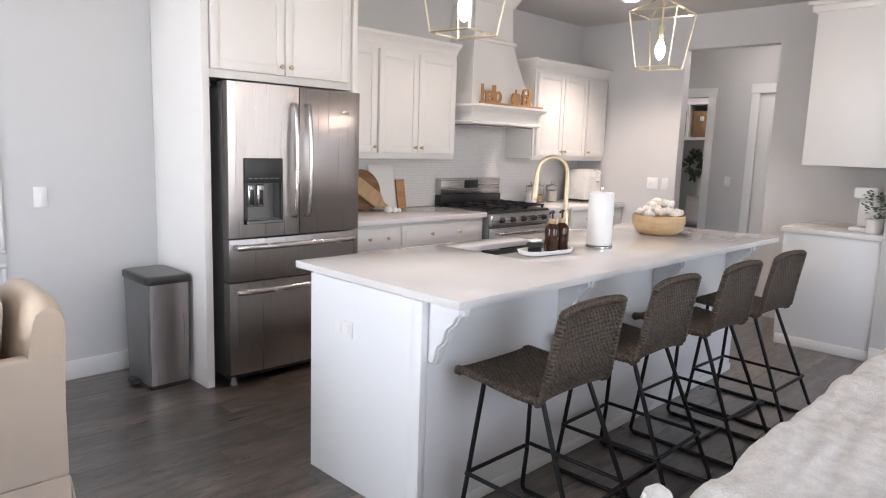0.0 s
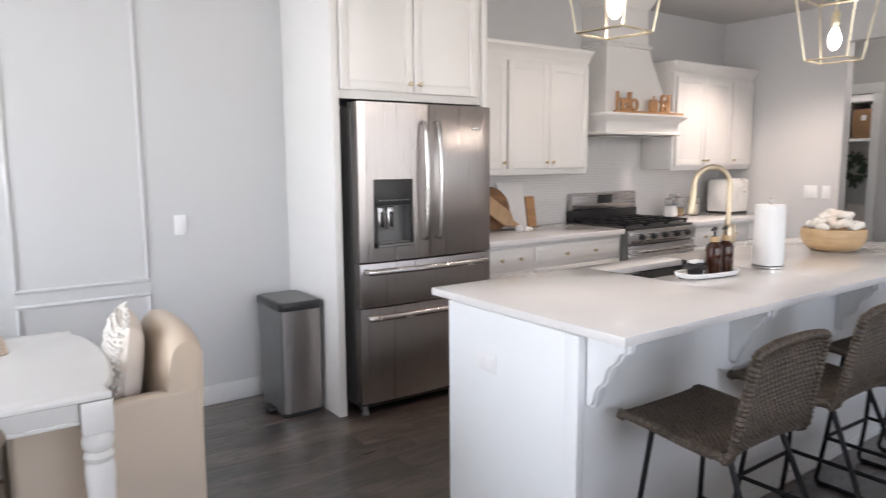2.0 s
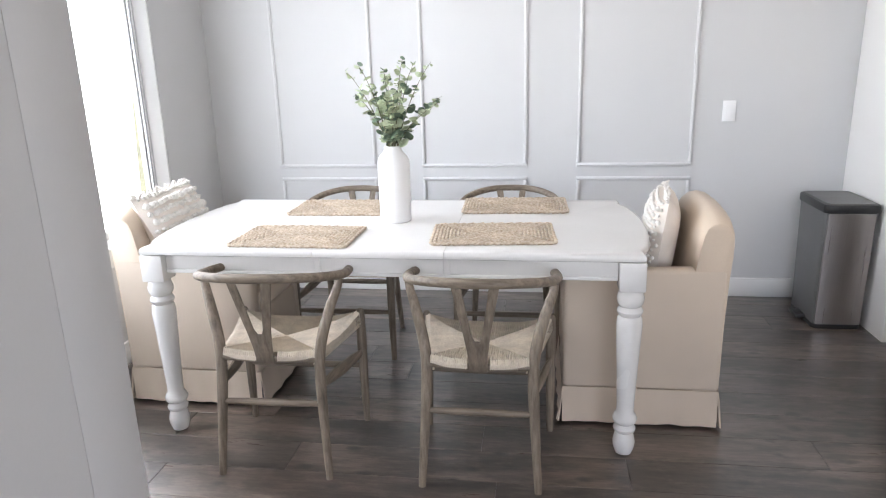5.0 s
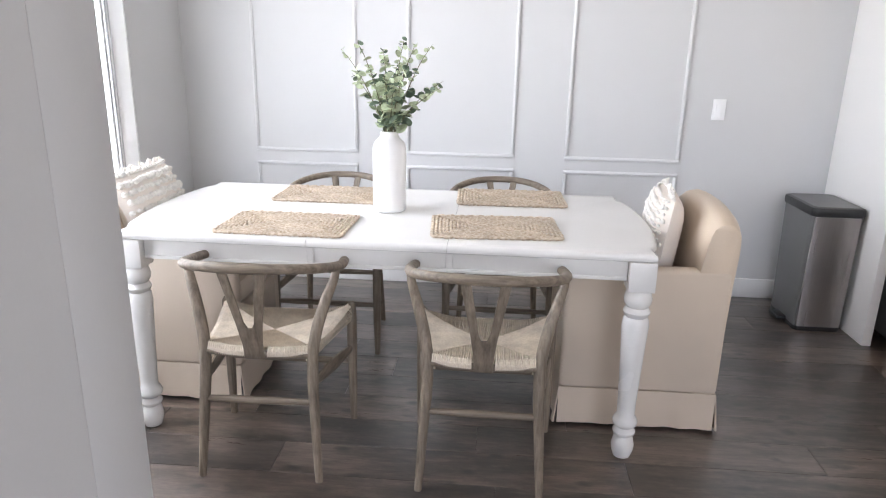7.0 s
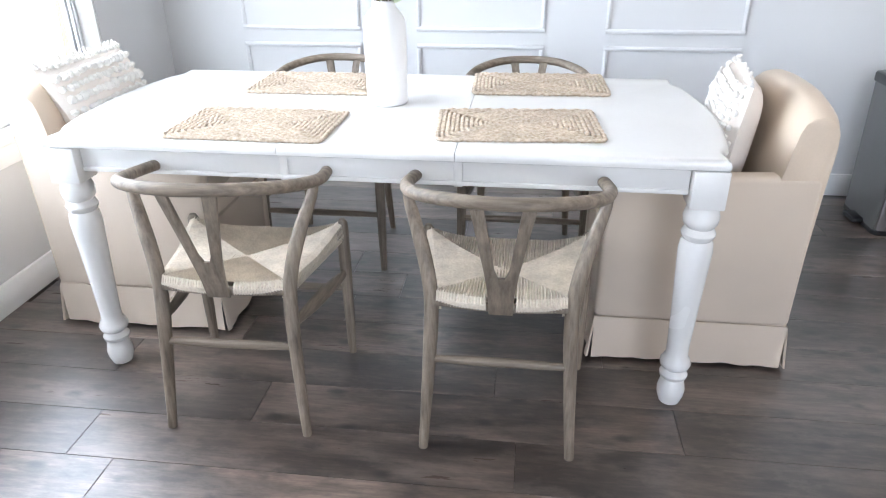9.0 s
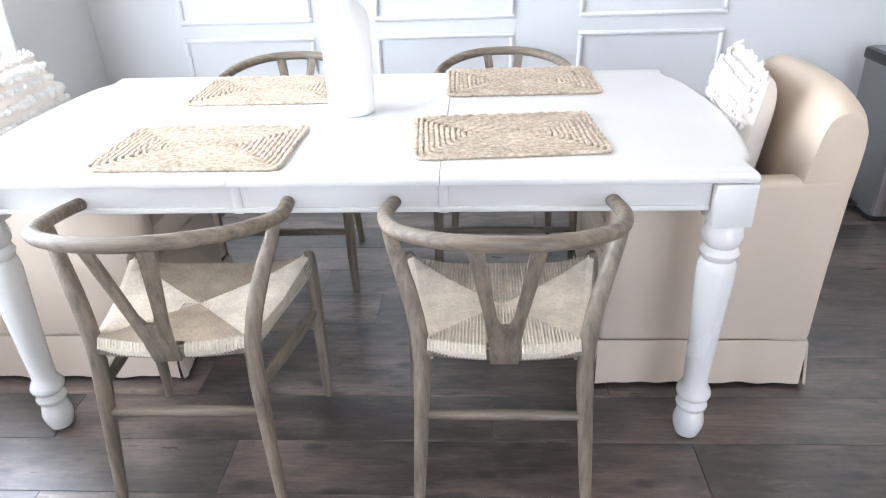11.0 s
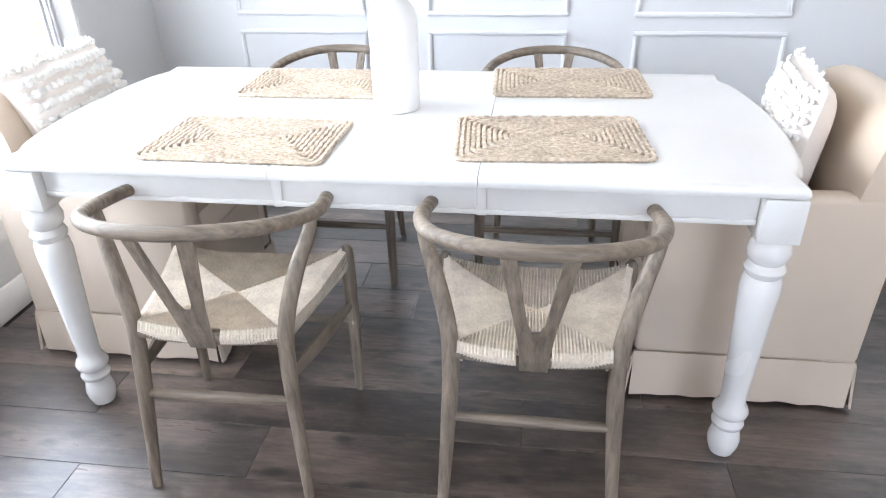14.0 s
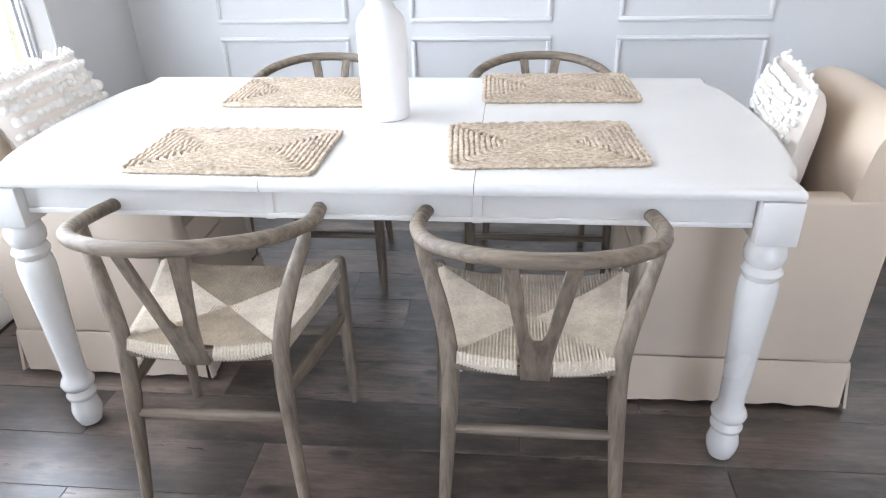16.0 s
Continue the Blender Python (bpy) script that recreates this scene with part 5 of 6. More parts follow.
def soap_tray():
    t = thing("soap_tray", "white oval ceramic tray on the island", "tray", (1.005, -2.235, 0.92), -8)
    def oval(a, b, z):
        return [(a * math.copysign(abs(math.cos(q)) ** 0.6, math.cos(q)), b * math.copysign(abs(math.sin(q)) ** 0.6, math.sin(q)), z) for q in (2 * math.pi * i / 36 for i in range(36))]
    part("dish", rings(bmesh.new(), [oval(0.145, 0.055, 0), oval(0.160, 0.068, 0.006), oval(0.168, 0.074, 0.022), oval(0.168, 0.074, 0.026), oval(0.162, 0.069, 0.025), oval(0.152, 0.060, 0.010), oval(0.10, 0.04, 0.008)]), CERAMIC, t)
    for x in (1.050, 1.137):
        b = thing("soap_bottle", "amber glass pump soap bottle with wooden collar", "soap bottle", (x, -2.235, 0.929), 0, "soap bottles on the tray")
        part("bottle", lathe(bmesh.new(), [(0.034, 0), (0.037, 0.004), (0.037, 0.115), (0.033, 0.128), (0.020, 0.140), (0.017, 0.146)], 24), AMBER, b)
        part("collar", lathe(bmesh.new(), [(0.018, 0.143), (0.020, 0.146), (0.020, 0.166), (0.018, 0.168)], 20), BOWLWOOD, b)
        part("pump", tube(bmesh.new(), [(0, 0, 0.166), (0, 0, 0.198), (0, 0, 0.203), (-0.012, -0.004, 0.206), (-0.042, -0.012, 0.200)], [0.005, 0.005, 0.011, 0.008, 0.005], 10), DARK, b)
    s = thing("scrub_brush", "black and white dish scrubber in a holder on the tray", "dish brush", (0.925, -2.225, 0.929))
    part("holder", lathe(bmesh.new(), [(0.030, 0), (0.034, 0.004), (0.036, 0.02), (0.032, 0.024)], 20), DARK, s)
    part("brush", lathe(bmesh.new(), [(0.022, 0.022), (0.040, 0.030), (0.046, 0.040), (0.040, 0.052), (0.018, 0.058)], 20), DARK, s)
    part("sponge", boxes((-0.032, 0.036, -0.02, 0.022, 0.057, 0.070, 0.006)), PLATE, s, "white scrub pad")


soap_tray()


def towel_roll():
    t = thing("paper_towel_holder", "white paper towel roll on a clear stand", "paper towels", (1.445, -2.272, 0.92))
    part("base", lathe(bmesh.new(), [(0.070, 0), (0.075, 0.003), (0.075, 0.012), (0.06, 0.015)], 28), CHROME, t)
    part("roll", lathe(bmesh.new(), [(0.020, 0.016), (0.067, 0.017), (0.069, 0.022), (0.0695, 0.15), (0.069, 0.300), (0.066, 0.306), (0.020, 0.307), (0.019, 0.30)], 36), PAPER, t)
    part("rod", lathe(bmesh.new(), [(0.006, 0.012), (0.006, 0.315), (0.012, 0.320), (0.012, 0.332), (0.006, 0.336)], 14), CHROME, t)


towel_roll()


def fruit_bowl():
    b = thing("wooden_bowl", "pale mango wood bowl on the island", "bowl", (2.36, -2.15, 0.92))
    part("bowl", lathe(bmesh.new(), [(0.108, 0), (0.122, 0.004), (0.150, 0.030), (0.168, 0.070), (0.171, 0.100), (0.166, 0.124), (0.161, 0.126), (0.157, 0.118), (0.155, 0.075), (0.12, 0.03), (0.05, 0.018)], 44), BOWLWOOD, b)
    rnd = random.Random(4)
    for k in range(24):
        a = k * 2.4
        rr = 0.128 * math.sqrt((k % 19 + 0.5) / 19)
        z = 0.128 + 0.050 * (1 - (rr / 0.13) ** 2) + (0.028 if k > 18 else 0) + rnd.uniform(-0.008, 0.008)
        c = thing("cotton_boll", "dried cotton boll heaped in the wooden bowl", "cotton boll", (2.36 + rr * math.cos(a), -2.15 + rr * math.sin(a), 0.92 + z), rnd.uniform(0, 360), "cotton bolls in the bowl")
        bm = bmesh.new()
        for q in range(4):
            ang = q * math.pi / 2
            res = bmesh.ops.create_icosphere(bm, subdivisions=2, radius=0.022)
            for v in res["verts"]:
                v.co = v.co * (1 + 0.25 * noise.noise(v.co * 60 + Vector((k, q, 0)))) + Vector((0.014 * math.cos(ang), 0.014 * math.sin(ang), 0.004 * (q % 2)))
        part("cotton", bm, KNIT if k % 4 else PILLOW, c)
        part("husk", tube(bmesh.new(), [(0, 0, -0.022), (0, 0, -0.006), (0, 0, 0.016), (0.002, 0, 0.025)], [0.012, 0.018, 0.005, 0.002], 7), STEM, c, "brown dry husk")


fruit_bowl()


# ---- counter stools ----
def shell_curve():
    raw = [Vector((0, y, z)) for y, z in ((0.212, 0.612), (0.196, 0.628), (0.09, 0.622), (-0.04, 0.610), (-0.130, 0.608), (-0.166, 0.628), (-0.178, 0.68), (-0.194, 0.78), (-0.217, 0.905), (-0.224, 0.936))]
    return curve_points(raw, 16)


def half_width(k):
    """Half the shell's width along its length: seat, waist, rounded top."""
    if k < 0.06:
        return 0.188 + 0.017 * (k / 0.06) ** 0.5
    if k < 0.5:
        return 0.205 + 0.003 * math.sin(math.pi * k)
    w = 0.205 - 0.022 * ((k - 0.5) / 0.5) ** 1.3
    return w if k < 0.94 else w - 0.04 * ((k - 0.94) / 0.06) ** 2


def make_stool(loc):
    s = thing("counter_stool", "woven wicker counter stool with black metal legs", "stool", loc, 0, "counter stools at the island")
    line = shell_curve()
    n, m = len(line), 72

    def point(i, u, off):
        k = i / (n - 1)
        p = line[i]
        d = (line[min(i + 1, n - 1)] - line[max(i - 1, 0)]).normalized()
        nrm = Vector((0, -d.z, d.y))
        curl = 0.012 * abs(u) ** 3 if k < 0.5 else 0.012 * abs(u) ** 3
        return p + Vector((u * half_width(k) - 0.015, 0, 0)) - nrm * (off + (curl if k >= 0.5 else -0.0) * -1) + (Vector((0, 0, 0.0)) if k >= 0.5 else Vector((0, 0, curl * 0.4)))

    def weave(i, j):
        return 0.0030 * (1 if (i // 2 + j // 2) % 2 else -1)
    for name, lo, hi in (("seat", 0, 66), ("backrest", 65, n - 1)):
        bm = bmesh.new()
        rows = []
        for side in (0.006, -0.006):
            grid = [[bm.verts.new(point(i, 2 * j / m - 1, side + weave(i, j))) for j in range(m + 1)] for i in range(lo, hi + 1)]
            rows.append(grid)
            for a, b in zip(grid, grid[1:]):
                for j in range(m):
                    bm.faces.new((a[j], a[j + 1], b[j + 1], b[j]) if side > 0 else (a[j + 1], a[j], b[j], b[j + 1]))
        part(name, bm, WICKER, s, "woven grey-brown wicker", smooth=False)
    # wrapped rim all the way round
    loop = [point(i, -1, 0) for i in range(0, n, 2)] + [point(n - 1, u, 0) for u in (-0.6, -0.2, 0.2, 0.6)] + [point(i, 1, 0) for i in range(n - 1, -1, -2)] + [point(0, u, 0) for u in (0.6, 0.2, -0.2, -0.6)]
    dense = []
    for a, b in zip(loop, loop[1:] + loop[:1]):
        c = max(1, int((b - a).length / 0.004))
        dense += [a.lerp(b, q / c) for q in range(c)]
    part("rim", tube(bmesh.new(), dense, [0.0145 + 0.0020 * math.sin(q * 1.9) for q in range(len(dense))], 8, close=True), WICKER, s, "wrapped wicker rim")
    for sx in (-1, 1):
        x = sx * 0.197
        pts = [(sx * 0.145, 0.135, 0.612)] + [(sx * 0.185, 0.172, 0.20), (sx * 0.193, 0.19, 0.06)] + curve_points([(x, 0.195, 0.03), (x, 0.185, 0.012), (x, 0.16, 0.010)], 4) + curve_points([(x, -0.33, 0.010), (x, -0.352, 0.014), (x, -0.356, 0.035)], 4) + [(sx * 0.193, -0.345, 0.07), (sx * 0.145, -0.125, 0.60)]
        part("leg_frame", tube(bmesh.new(), pts, 0.0095, 10), BLACK, s)
        part("stretcher", tube(bmesh.new(), [(x, 0.168, 0.225), (x, -0.293, 0.225)], 0.0085, 10), BLACK, s)
        part("brace", tube(bmesh.new(), [(sx * 0.145, 0.14, 0.604), (sx * 0.145, -0.13, 0.597)], 0.008, 8), BLACK, s)
        for y in (0.16, -0.33):
            part("foot_glide", boxes((x - 0.012, x + 0.012, y - 0.02, y + 0.02, 0.0, 0.006, 0.002)), DARK, s)
    for y, z in ((0.168, 0.225), (-0.293, 0.225), (-0.10, 0.010)):
        part("crossbar", tube(bmesh.new(), [(-0.194, y, z), (0.194, y, z)], 0.0085, 10), BLACK, s)
    return s


stool = make_stool((0.185, -2.828, 0))
for k in (1, 2, 3):
    copy_thing(stool, pose((0, 0.848, 1.488, 2.092)[k], (0, -2.805, -2.83, -2.845)[k], 0, 0, 0, (0, 0.5, -1.5, -2.5)[k]))


# ---- pendants and downlight ----
def pendant(loc, rz):
    p = thing("pendant_lantern", "pale gold open cage lantern pendant with lit bulb", "pendant light", loc, rz, "lanterns above the island")
    t, b, zt, zb = 0.144, 0.101, 0.0, -0.315
    ct = [(-t, -t), (t, -t), (t, t), (-t, t)]
    cb = [(-b, -b), (b, -b), (b, b), (-b, b)]

    def bar(name, a, c, r=0.0046):
        part(name, tube(bmesh.new(), [a, c], r, 4), PALE_GOLD, p)
    for i in range(4):
        j = (i + 1) % 4
        bar("top_bar", (*ct[i], zt), (*ct[j], zt))
        bar("bottom_bar", (*cb[i], zb), (*cb[j], zb))
        bar("corner_bar", (*ct[i], zt), (*cb[i], zb))
        bar("roof_bar", (*ct[i], zt), (0, 0, 0.095))
    part("stem", tube(bmesh.new(), [(0, 0, 0.12), (0, 0, -0.08)], 0.006, 10), PALE_GOLD, p)
    part("socket", lathe(bmesh.new(), [(0.018, -0.155), (0.020, -0.15), (0.020, -0.08), (0.012, -0.07)], 18), PALE_GOLD, p)
    part("bulb", lathe(bmesh.new(), [(0.006, -0.265), (0.020, -0.252), (0.029, -0.225), (0.028, -0.195), (0.016, -0.165), (0.013, -0.152)], 20), BULB, p, "lit clear filament bulb")
    bm = bmesh.new()
    n = int((HIGH - loc[2] - 0.14) / 0.03)
    for k in range(n):
        z = 0.12 + 0.03 * k
        ring = [(0.007 * math.cos(a) if k % 2 else 0, 0 if k % 2 else 0.007 * math.cos(a), z + 0.017 + 0.019 * math.sin(a)) for a in (2 * math.pi * q / 10 for q in range(10))]
        tube(bm, ring, 0.002, 5, close=True)
    part("chain", bm, PALE_GOLD, p)
    part("canopy", lathe(bmesh.new(), [(0.05, HIGH - loc[2] - 0.03), (0.06, HIGH - loc[2] - 0.02), (0.06, HIGH - loc[2] - 0.001)], 24), PALE_GOLD, p)
    lamp("pendant_bulb_light", "POINT", pose(loc[0], loc[1], loc[2] - 0.285), PEND_W, (1.0, 0.86, 0.72), radius=0.03)


PEND_W = 5.5
pendant((0.33, -2.24, 2.235), 8)
pendant((2.03, -2.24, 2.265), 4)
for x, y in ((3.66, -1.07), (1.85, -1.07)):
    d = thing("downlight", "lit recessed round ceiling downlight", "downlight", (x, y, HIGH))
    part("trim_ring", lathe(bmesh.new(), [(0.062, -0.0055), (0.085, -0.006), (0.09, -0.003), (0.09, -0.0005)], 32), TRIM, d)
    part("lens", lathe(bmesh.new(), [(0.010, -0.0075), (0.06, -0.007), (0.0615, -0.0015)], 32), CAN, d, "glowing lens")
    ob = lamp("downlight_light", "SPOT", look((x, y, HIGH - 0.02), (x, y, 0)), 58 if x > 3 else 11, (1.0, 0.84, 0.72), radius=0.10)
    ob.data.spot_size, ob.data.spot_blend = radians(110), 0.6


# fixture and lamp added out of view to brighten the hall
hall_fill = thing("hall_ceiling_light", "added out-of-view ceiling light brightening the hall", "ceiling light", (5.1, -1.75, HIGH))
part("shade", lathe(bmesh.new(), [(0.03, -0.09), (0.11, -0.075), (0.15, -0.04), (0.15, -0.012)], 28), CAN, hall_fill, "glowing shade of an added light")
part("base", lathe(bmesh.new(), [(0.155, -0.012), (0.16, -0.008), (0.16, -0.001)], 28), TRIM, hall_fill)
lamp("hall_fill", "POINT", pose(5.1, -1.75, HIGH - 0.18), 3.6, (1.0, 0.92, 0.86), radius=0.08)
# a second unseen fixture, added as fill for the mudroom
mud_fill = thing("mudroom_ceiling_light", "added out-of-view ceiling light brightening the mudroom", "ceiling light", (6.4, -0.9, HIGH))
part("shade", lathe(bmesh.new(), [(0.03, -0.09), (0.11, -0.075), (0.15, -0.04), (0.15, -0.012)], 28), CAN, mud_fill, "glowing shade of an added light")
part("base", lathe(bmesh.new(), [(0.155, -0.012), (0.16, -0.008), (0.16, -0.001)], 28), TRIM, mud_fill)
lamp("mudroom_fill", "POINT", pose(6.4, -0.9, HIGH - 0.18), 5.0, (1.0, 0.92, 0.86), radius=0.08)


# ---- things on the kitchen counters ----
def leaning(name, label, category, bm, material, loc, tilt, rz=0.0):
    ob = solid(name, bm, material, label, category)
    ob.matrix_basis = pose(*loc, tilt, 0, rz)
    return ob


bm = bmesh.new()
disc = [(0.165 * math.cos(a), 0.165 + 0.165 * math.sin(a)) for a in (2 * math.pi * i / 40 for i in range(40))]
extrude_outline(bm, disc, "y", -0.01, 0.01, 0.003)
leaning("cutting_board", "round striped walnut cutting board leaning on backsplash", "cutting board", bm, BOARDWOOD, (1.53, -0.115, 0.922), -14)
bm = extrude_outline(bmesh.new(), [(-0.13, 0), (0.13, 0), (0.13, 0.36), (-0.13, 0.36)], "y", -0.008, 0.008, 0.003)
leaning("cutting_board", "white marble cutting board leaning on backsplash", "cutting board", bm, QUARTZ, (1.74, -0.085, 0.9215), -10)
bm = extrude_outline(bmesh.new(), [(-0.045, 0), (0.045, 0), (0.045, 0.24), (-0.045, 0.24)], "y", -0.009, 0.009, 0.004)
leaning("cutting_board", "narrow brown wooden board leaning on backsplash", "cutting board", bm, SIGNWOOD, (1.94, -0.075, 0.9215), -10)
bm = extrude_outline(bmesh.new(), [(-0.02, 0), (0.02, 0.0), (0.024, 0.08), (0.065, 0.13), (0.065, 0.36), (-0.065, 0.36), (-0.065, 0.13), (-0.024, 0.08)], "y", -0.008, 0.008, 0.004)
ob = leaning("cutting_board", "striped paddle cutting board leaning with handle down", "cutting board", bm, BOARDLIGHT, (1.66, -0.185, 0.925), -18)
ob.matrix_basis = pose(1.71, -0.185, 0.93, -18, 0, 0) @ pose(0, 0, 0, 0, -52, 0)
for x, s in ((1.60, 0.03), (1.665, 0.024), (1.71, 0.018)):
    bm = lathe(bmesh.new(), [(s * 0.5, 0), (s, s * 0.4), (s * 1.05, s), (s * 0.7, s * 1.55), (s * 0.2, s * 1.7)], 16)
    solid("garlic_bulb", bm, CERAMIC, "small white garlic bulb on the counter", "garlic", group="garlic on the counter", loc=(x, -0.30, 0.92))


def canister(x, y, fill, material):
    c = thing("canister", "clear glass canister with lid on the counter", "canister", (x, y, 0.92), 0, "glass canisters")
    g = part("jar", lathe(bmesh.new(), [(0.05, 0), (0.055, 0.004), (0.055, 0.15), (0.05, 0.158)], 24), GLASS, c)
    part("contents", lathe(bmesh.new(), [(0.045, 0.006), (0.050, 0.01), (0.050, fill), (0.03, fill + 0.008)], 20), material, c, "dry food filling")
    part("lid", lathe(bmesh.new(), [(0.056, 0.158), (0.057, 0.172), (0.02, 0.178), (0.014, 0.19), (0.016, 0.205), (0.006, 0.21)], 24), CHROME, c)


canister(3.50, -0.22, 0.10, CERAMIC)
canister(3.66, -0.18, 0.07, BOWLWOOD)
canister(3.83, -0.22, 0.11, PILLOW)
toaster = thing("toaster", "tall cream enamel toaster oven on the counter", "toaster", (4.33, -0.26, 0.92))
part("body", boxes((-0.16, 0.16, -0.13, 0.13, 0.012, 0.33, 0.035)), CREAM_PLASTIC, toaster)
part("base", boxes((-0.15, 0.15, -0.12, 0.12, 0, 0.02, 0.006)), DARK, toaster)
part("control_panel", boxes((0.0, 0.10, -0.135, -0.128, 0.15, 0.27, 0.004)), CREAM_PLASTIC, toaster)
part("dial", lathe(bmesh.new(), [(0.018, 0.0), (0.016, 0.012)], 16, (0.05, -0.14, 0.2)), CHROME, toaster)

# ---- coffee counter at the stub wall ----
cc = thing("coffee_cabinet", "white base cabinet with plain end panel", "cabinet")
part("body", boxes((3.76, EAST - 0.002, -3.148, -2.50, 0.10, 0.88, 0.002)), CAB, cc)
part("end_panel", boxes((3.745, 3.759, -3.148, -2.49, 0.075, 0.88, 0.002)), ISLAND, cc)
part("toe_kick", boxes((3.752, EAST - 0.002, -3.148, -2.56, 0, 0.10)), CAB, cc)
part("base_trim", boxes((3.735, 3.751, -3.148, -2.50, 0, 0.074, 0.003)), TRIM, cc)
solid("coffee_countertop", boxes((3.715, EAST - 0.001, -3.149, -2.475, 0.881, 0.921, 0.004)), QUARTZ, "white quartz coffee countertop", "countertop")
cu = thing("coffee_upper_cabinet", "white upper cabinet with plain end panel", "cabinet")
part("body", boxes((3.76, EAST - 0.002, -3.149, -2.565, 1.40, 2.50, 0.002)), CAB, cu)
part("end_panel", boxes((3.745, 3.759, -3.149, -2.56, 1.395, 2.50, 0.002)), CAB, cu)
part("crown", boxes((3.715, EAST - 0.002, -3.149, -2.525, 2.50, 2.545, 0.008), (3.69, EAST - 0.002, -3.149, -2.50, 2.545, 2.575, 0.006)), CAB, cu)
cm = thing("coffee_maker", "white pod coffee maker on the coffee counter", "coffee maker", (4.0, -2.98, 0.921))
part("base", boxes((-0.10, 0.08, -0.07, 0.10, 0, 0.03, 0.01)), PLATE, cm)
part("column", boxes((0.0, 0.08, -0.07, 0.07, 0.03, 0.30, 0.012)), PLATE, cm)
part("head", boxes((-0.10, 0.08, -0.07, 0.09, 0.24, 0.33, 0.02)), PLATE, cm)
pot = thing("potted_plant", "small green leafy plant in white pot", "plant", (3.86, -3.06, 0.921))
part("pot", lathe(bmesh.new(), [(0.045, 0), (0.05, 0.004), (0.062, 0.10), (0.058, 0.104), (0.05, 0.09)], 22), CERAMIC, pot)
bm = bmesh.new()
rnd = random.Random(3)
for k in range(90):
    a, r, z = rnd.uniform(0, 6.28), rnd.uniform(0.01, 0.085), rnd.uniform(0.10, 0.30)
    c = Vector((r * math.cos(a), r * math.sin(a), z))
    d = Vector((math.cos(a), math.sin(a), rnd.uniform(-0.2, 0.8))).normalized() * 0.035
    s = d.cross(Vector((0, 0, 1))).normalized() * 0.016
    q = [bm.verts.new(p) for p in (c, c + d * 0.5 + s, c + d, c + d * 0.5 - s)]
    t2 = bm.verts.new(c + d * 0.5 + Vector((0, 0, 0.008)))
    for i in range(4):
        bm.faces.new((q[i], q[(i + 1) % 4], t2))
    bm.faces.new(q[::-1])
tagged(part("leaves", bm, LEAF, pot, "green leaves"), kind="stuff")


# ---- hall door and mudroom ----
def casing(name, y0, y1, z1, x, kind_label):
    bm = boxes((x - 0.018, x, y0 - 0.09, y0, 0, z1, 0.004), (x - 0.018, x, y1, y1 + 0.09, 0, z1, 0.004), (x - 0.022, x, y0 - 0.10, y1 + 0.10, z1, z1 + 0.10, 0.004))
    solid(name, bm, TRIM, kind_label, "door casing", "structure")


casing("casing_hall_door", -2.25, -1.41, 2.12, HX, "white casing round the hall door")
casing("casing_mudroom", -0.84, 0.02, 2.09, HX, "white casing round the mudroom doorway")
door = thing("door_1", "closed white panelled hall door", "door", (HX, 0, 0), kind="structure")
bm = boxes((0.03, 0.07, -2.245, -1.395, 0.01, 2.115, 0.003))
for z0, z1 in ((0.2, 0.95), (1.05, 1.35), (1.45, 1.98)):
    for y0, y1 in ((-2.12, -1.86), (-1.78, -1.52)):
        box(bm, 0.022, 0.034, y0, y1, z0, z1, 0.006)
part("leaf", bm, TRIM, door)
for z in (0.25, 1.05, 1.88):
    part("hinge", tube(bmesh.new(), [(0.022, -1.392, z - 0.05), (0.022, -1.392, z + 0.05)], 0.009, 8), DARK, door, "black hinge")
part("door_handle", tube(bmesh.new(), [(0.0, -2.17, 1.0), (-0.02, -2.17, 1.0), (-0.02, -2.07, 1.0)], 0.009, 8), DARK, door)

lk = thing("mudroom_locker", "white built-in mudroom locker with cubbies and bench", "locker", (6.6, 0, 0))
part("back", boxes((0.55, 0.58, -0.95, 0.58, 0.0, 2.2)), TRIM, lk)
for z in (1.62, 2.06):
    part("shelf", boxes((0.0, 0.55, -0.95, 0.58, z, z + 0.035, 0.002)), TRIM, lk)
for y in (-0.95, -0.60, -0.285, 0.03, 0.345):
    part("divider", boxes((0.002, 0.55, y, y + 0.028, 1.655, 2.06, 0.002)), TRIM, lk)
part("side_panel", boxes((0.10, 0.55, -0.95, -0.92, 0, 1.62, 0.002)), TRIM, lk)
part("bench", boxes((0.0, 0.55, -0.919, 0.58, 0.46, 0.52, 0.006)), DARK, lk, "dark stained bench top")
for y in (-0.45, -0.13, 0.19):
    b = thing("storage_basket", "brown woven basket in the locker cubby", "basket", (6.78, y, 1.655), 0, "baskets in the locker")
    part("basket", boxes((-0.15, 0.15, -0.125, 0.125, 0.003, 0.33, 0.015)), LEATHER_BAG, b)
    part("tag", boxes((-0.155, -0.150, -0.025, 0.025, 0.20, 0.26, 0.002)), PLATE, b)
for y in (-0.50, -0.35, -0.15, 0.05):
    h = thing("coat_hook", "dark metal coat hook on the locker", "hook", (7.148, y, 1.50), 0, "coat hooks")
    part("hook", tube(bmesh.new(), [(0, 0, 0), (-0.05, 0, -0.02), (-0.06, 0, 0.02)], 0.008, 8), DARK, h)
bag = thing("hanging_bag", "tan fabric bag hanging from a hook", "bag", (7.09, -0.48, 0.95))
part("bag_body", tidy(rings(bmesh.new(), [[(0.05 * math.cos(a) , w * math.sin(a), z) for a in (2 * math.pi * q / 16 for q in range(16))] for w, z in ((0.09, 0), (0.12, 0.03), (0.11, 0.2), (0.06, 0.42), (0.012, 0.52))])), LEATHER_BAG, bag)
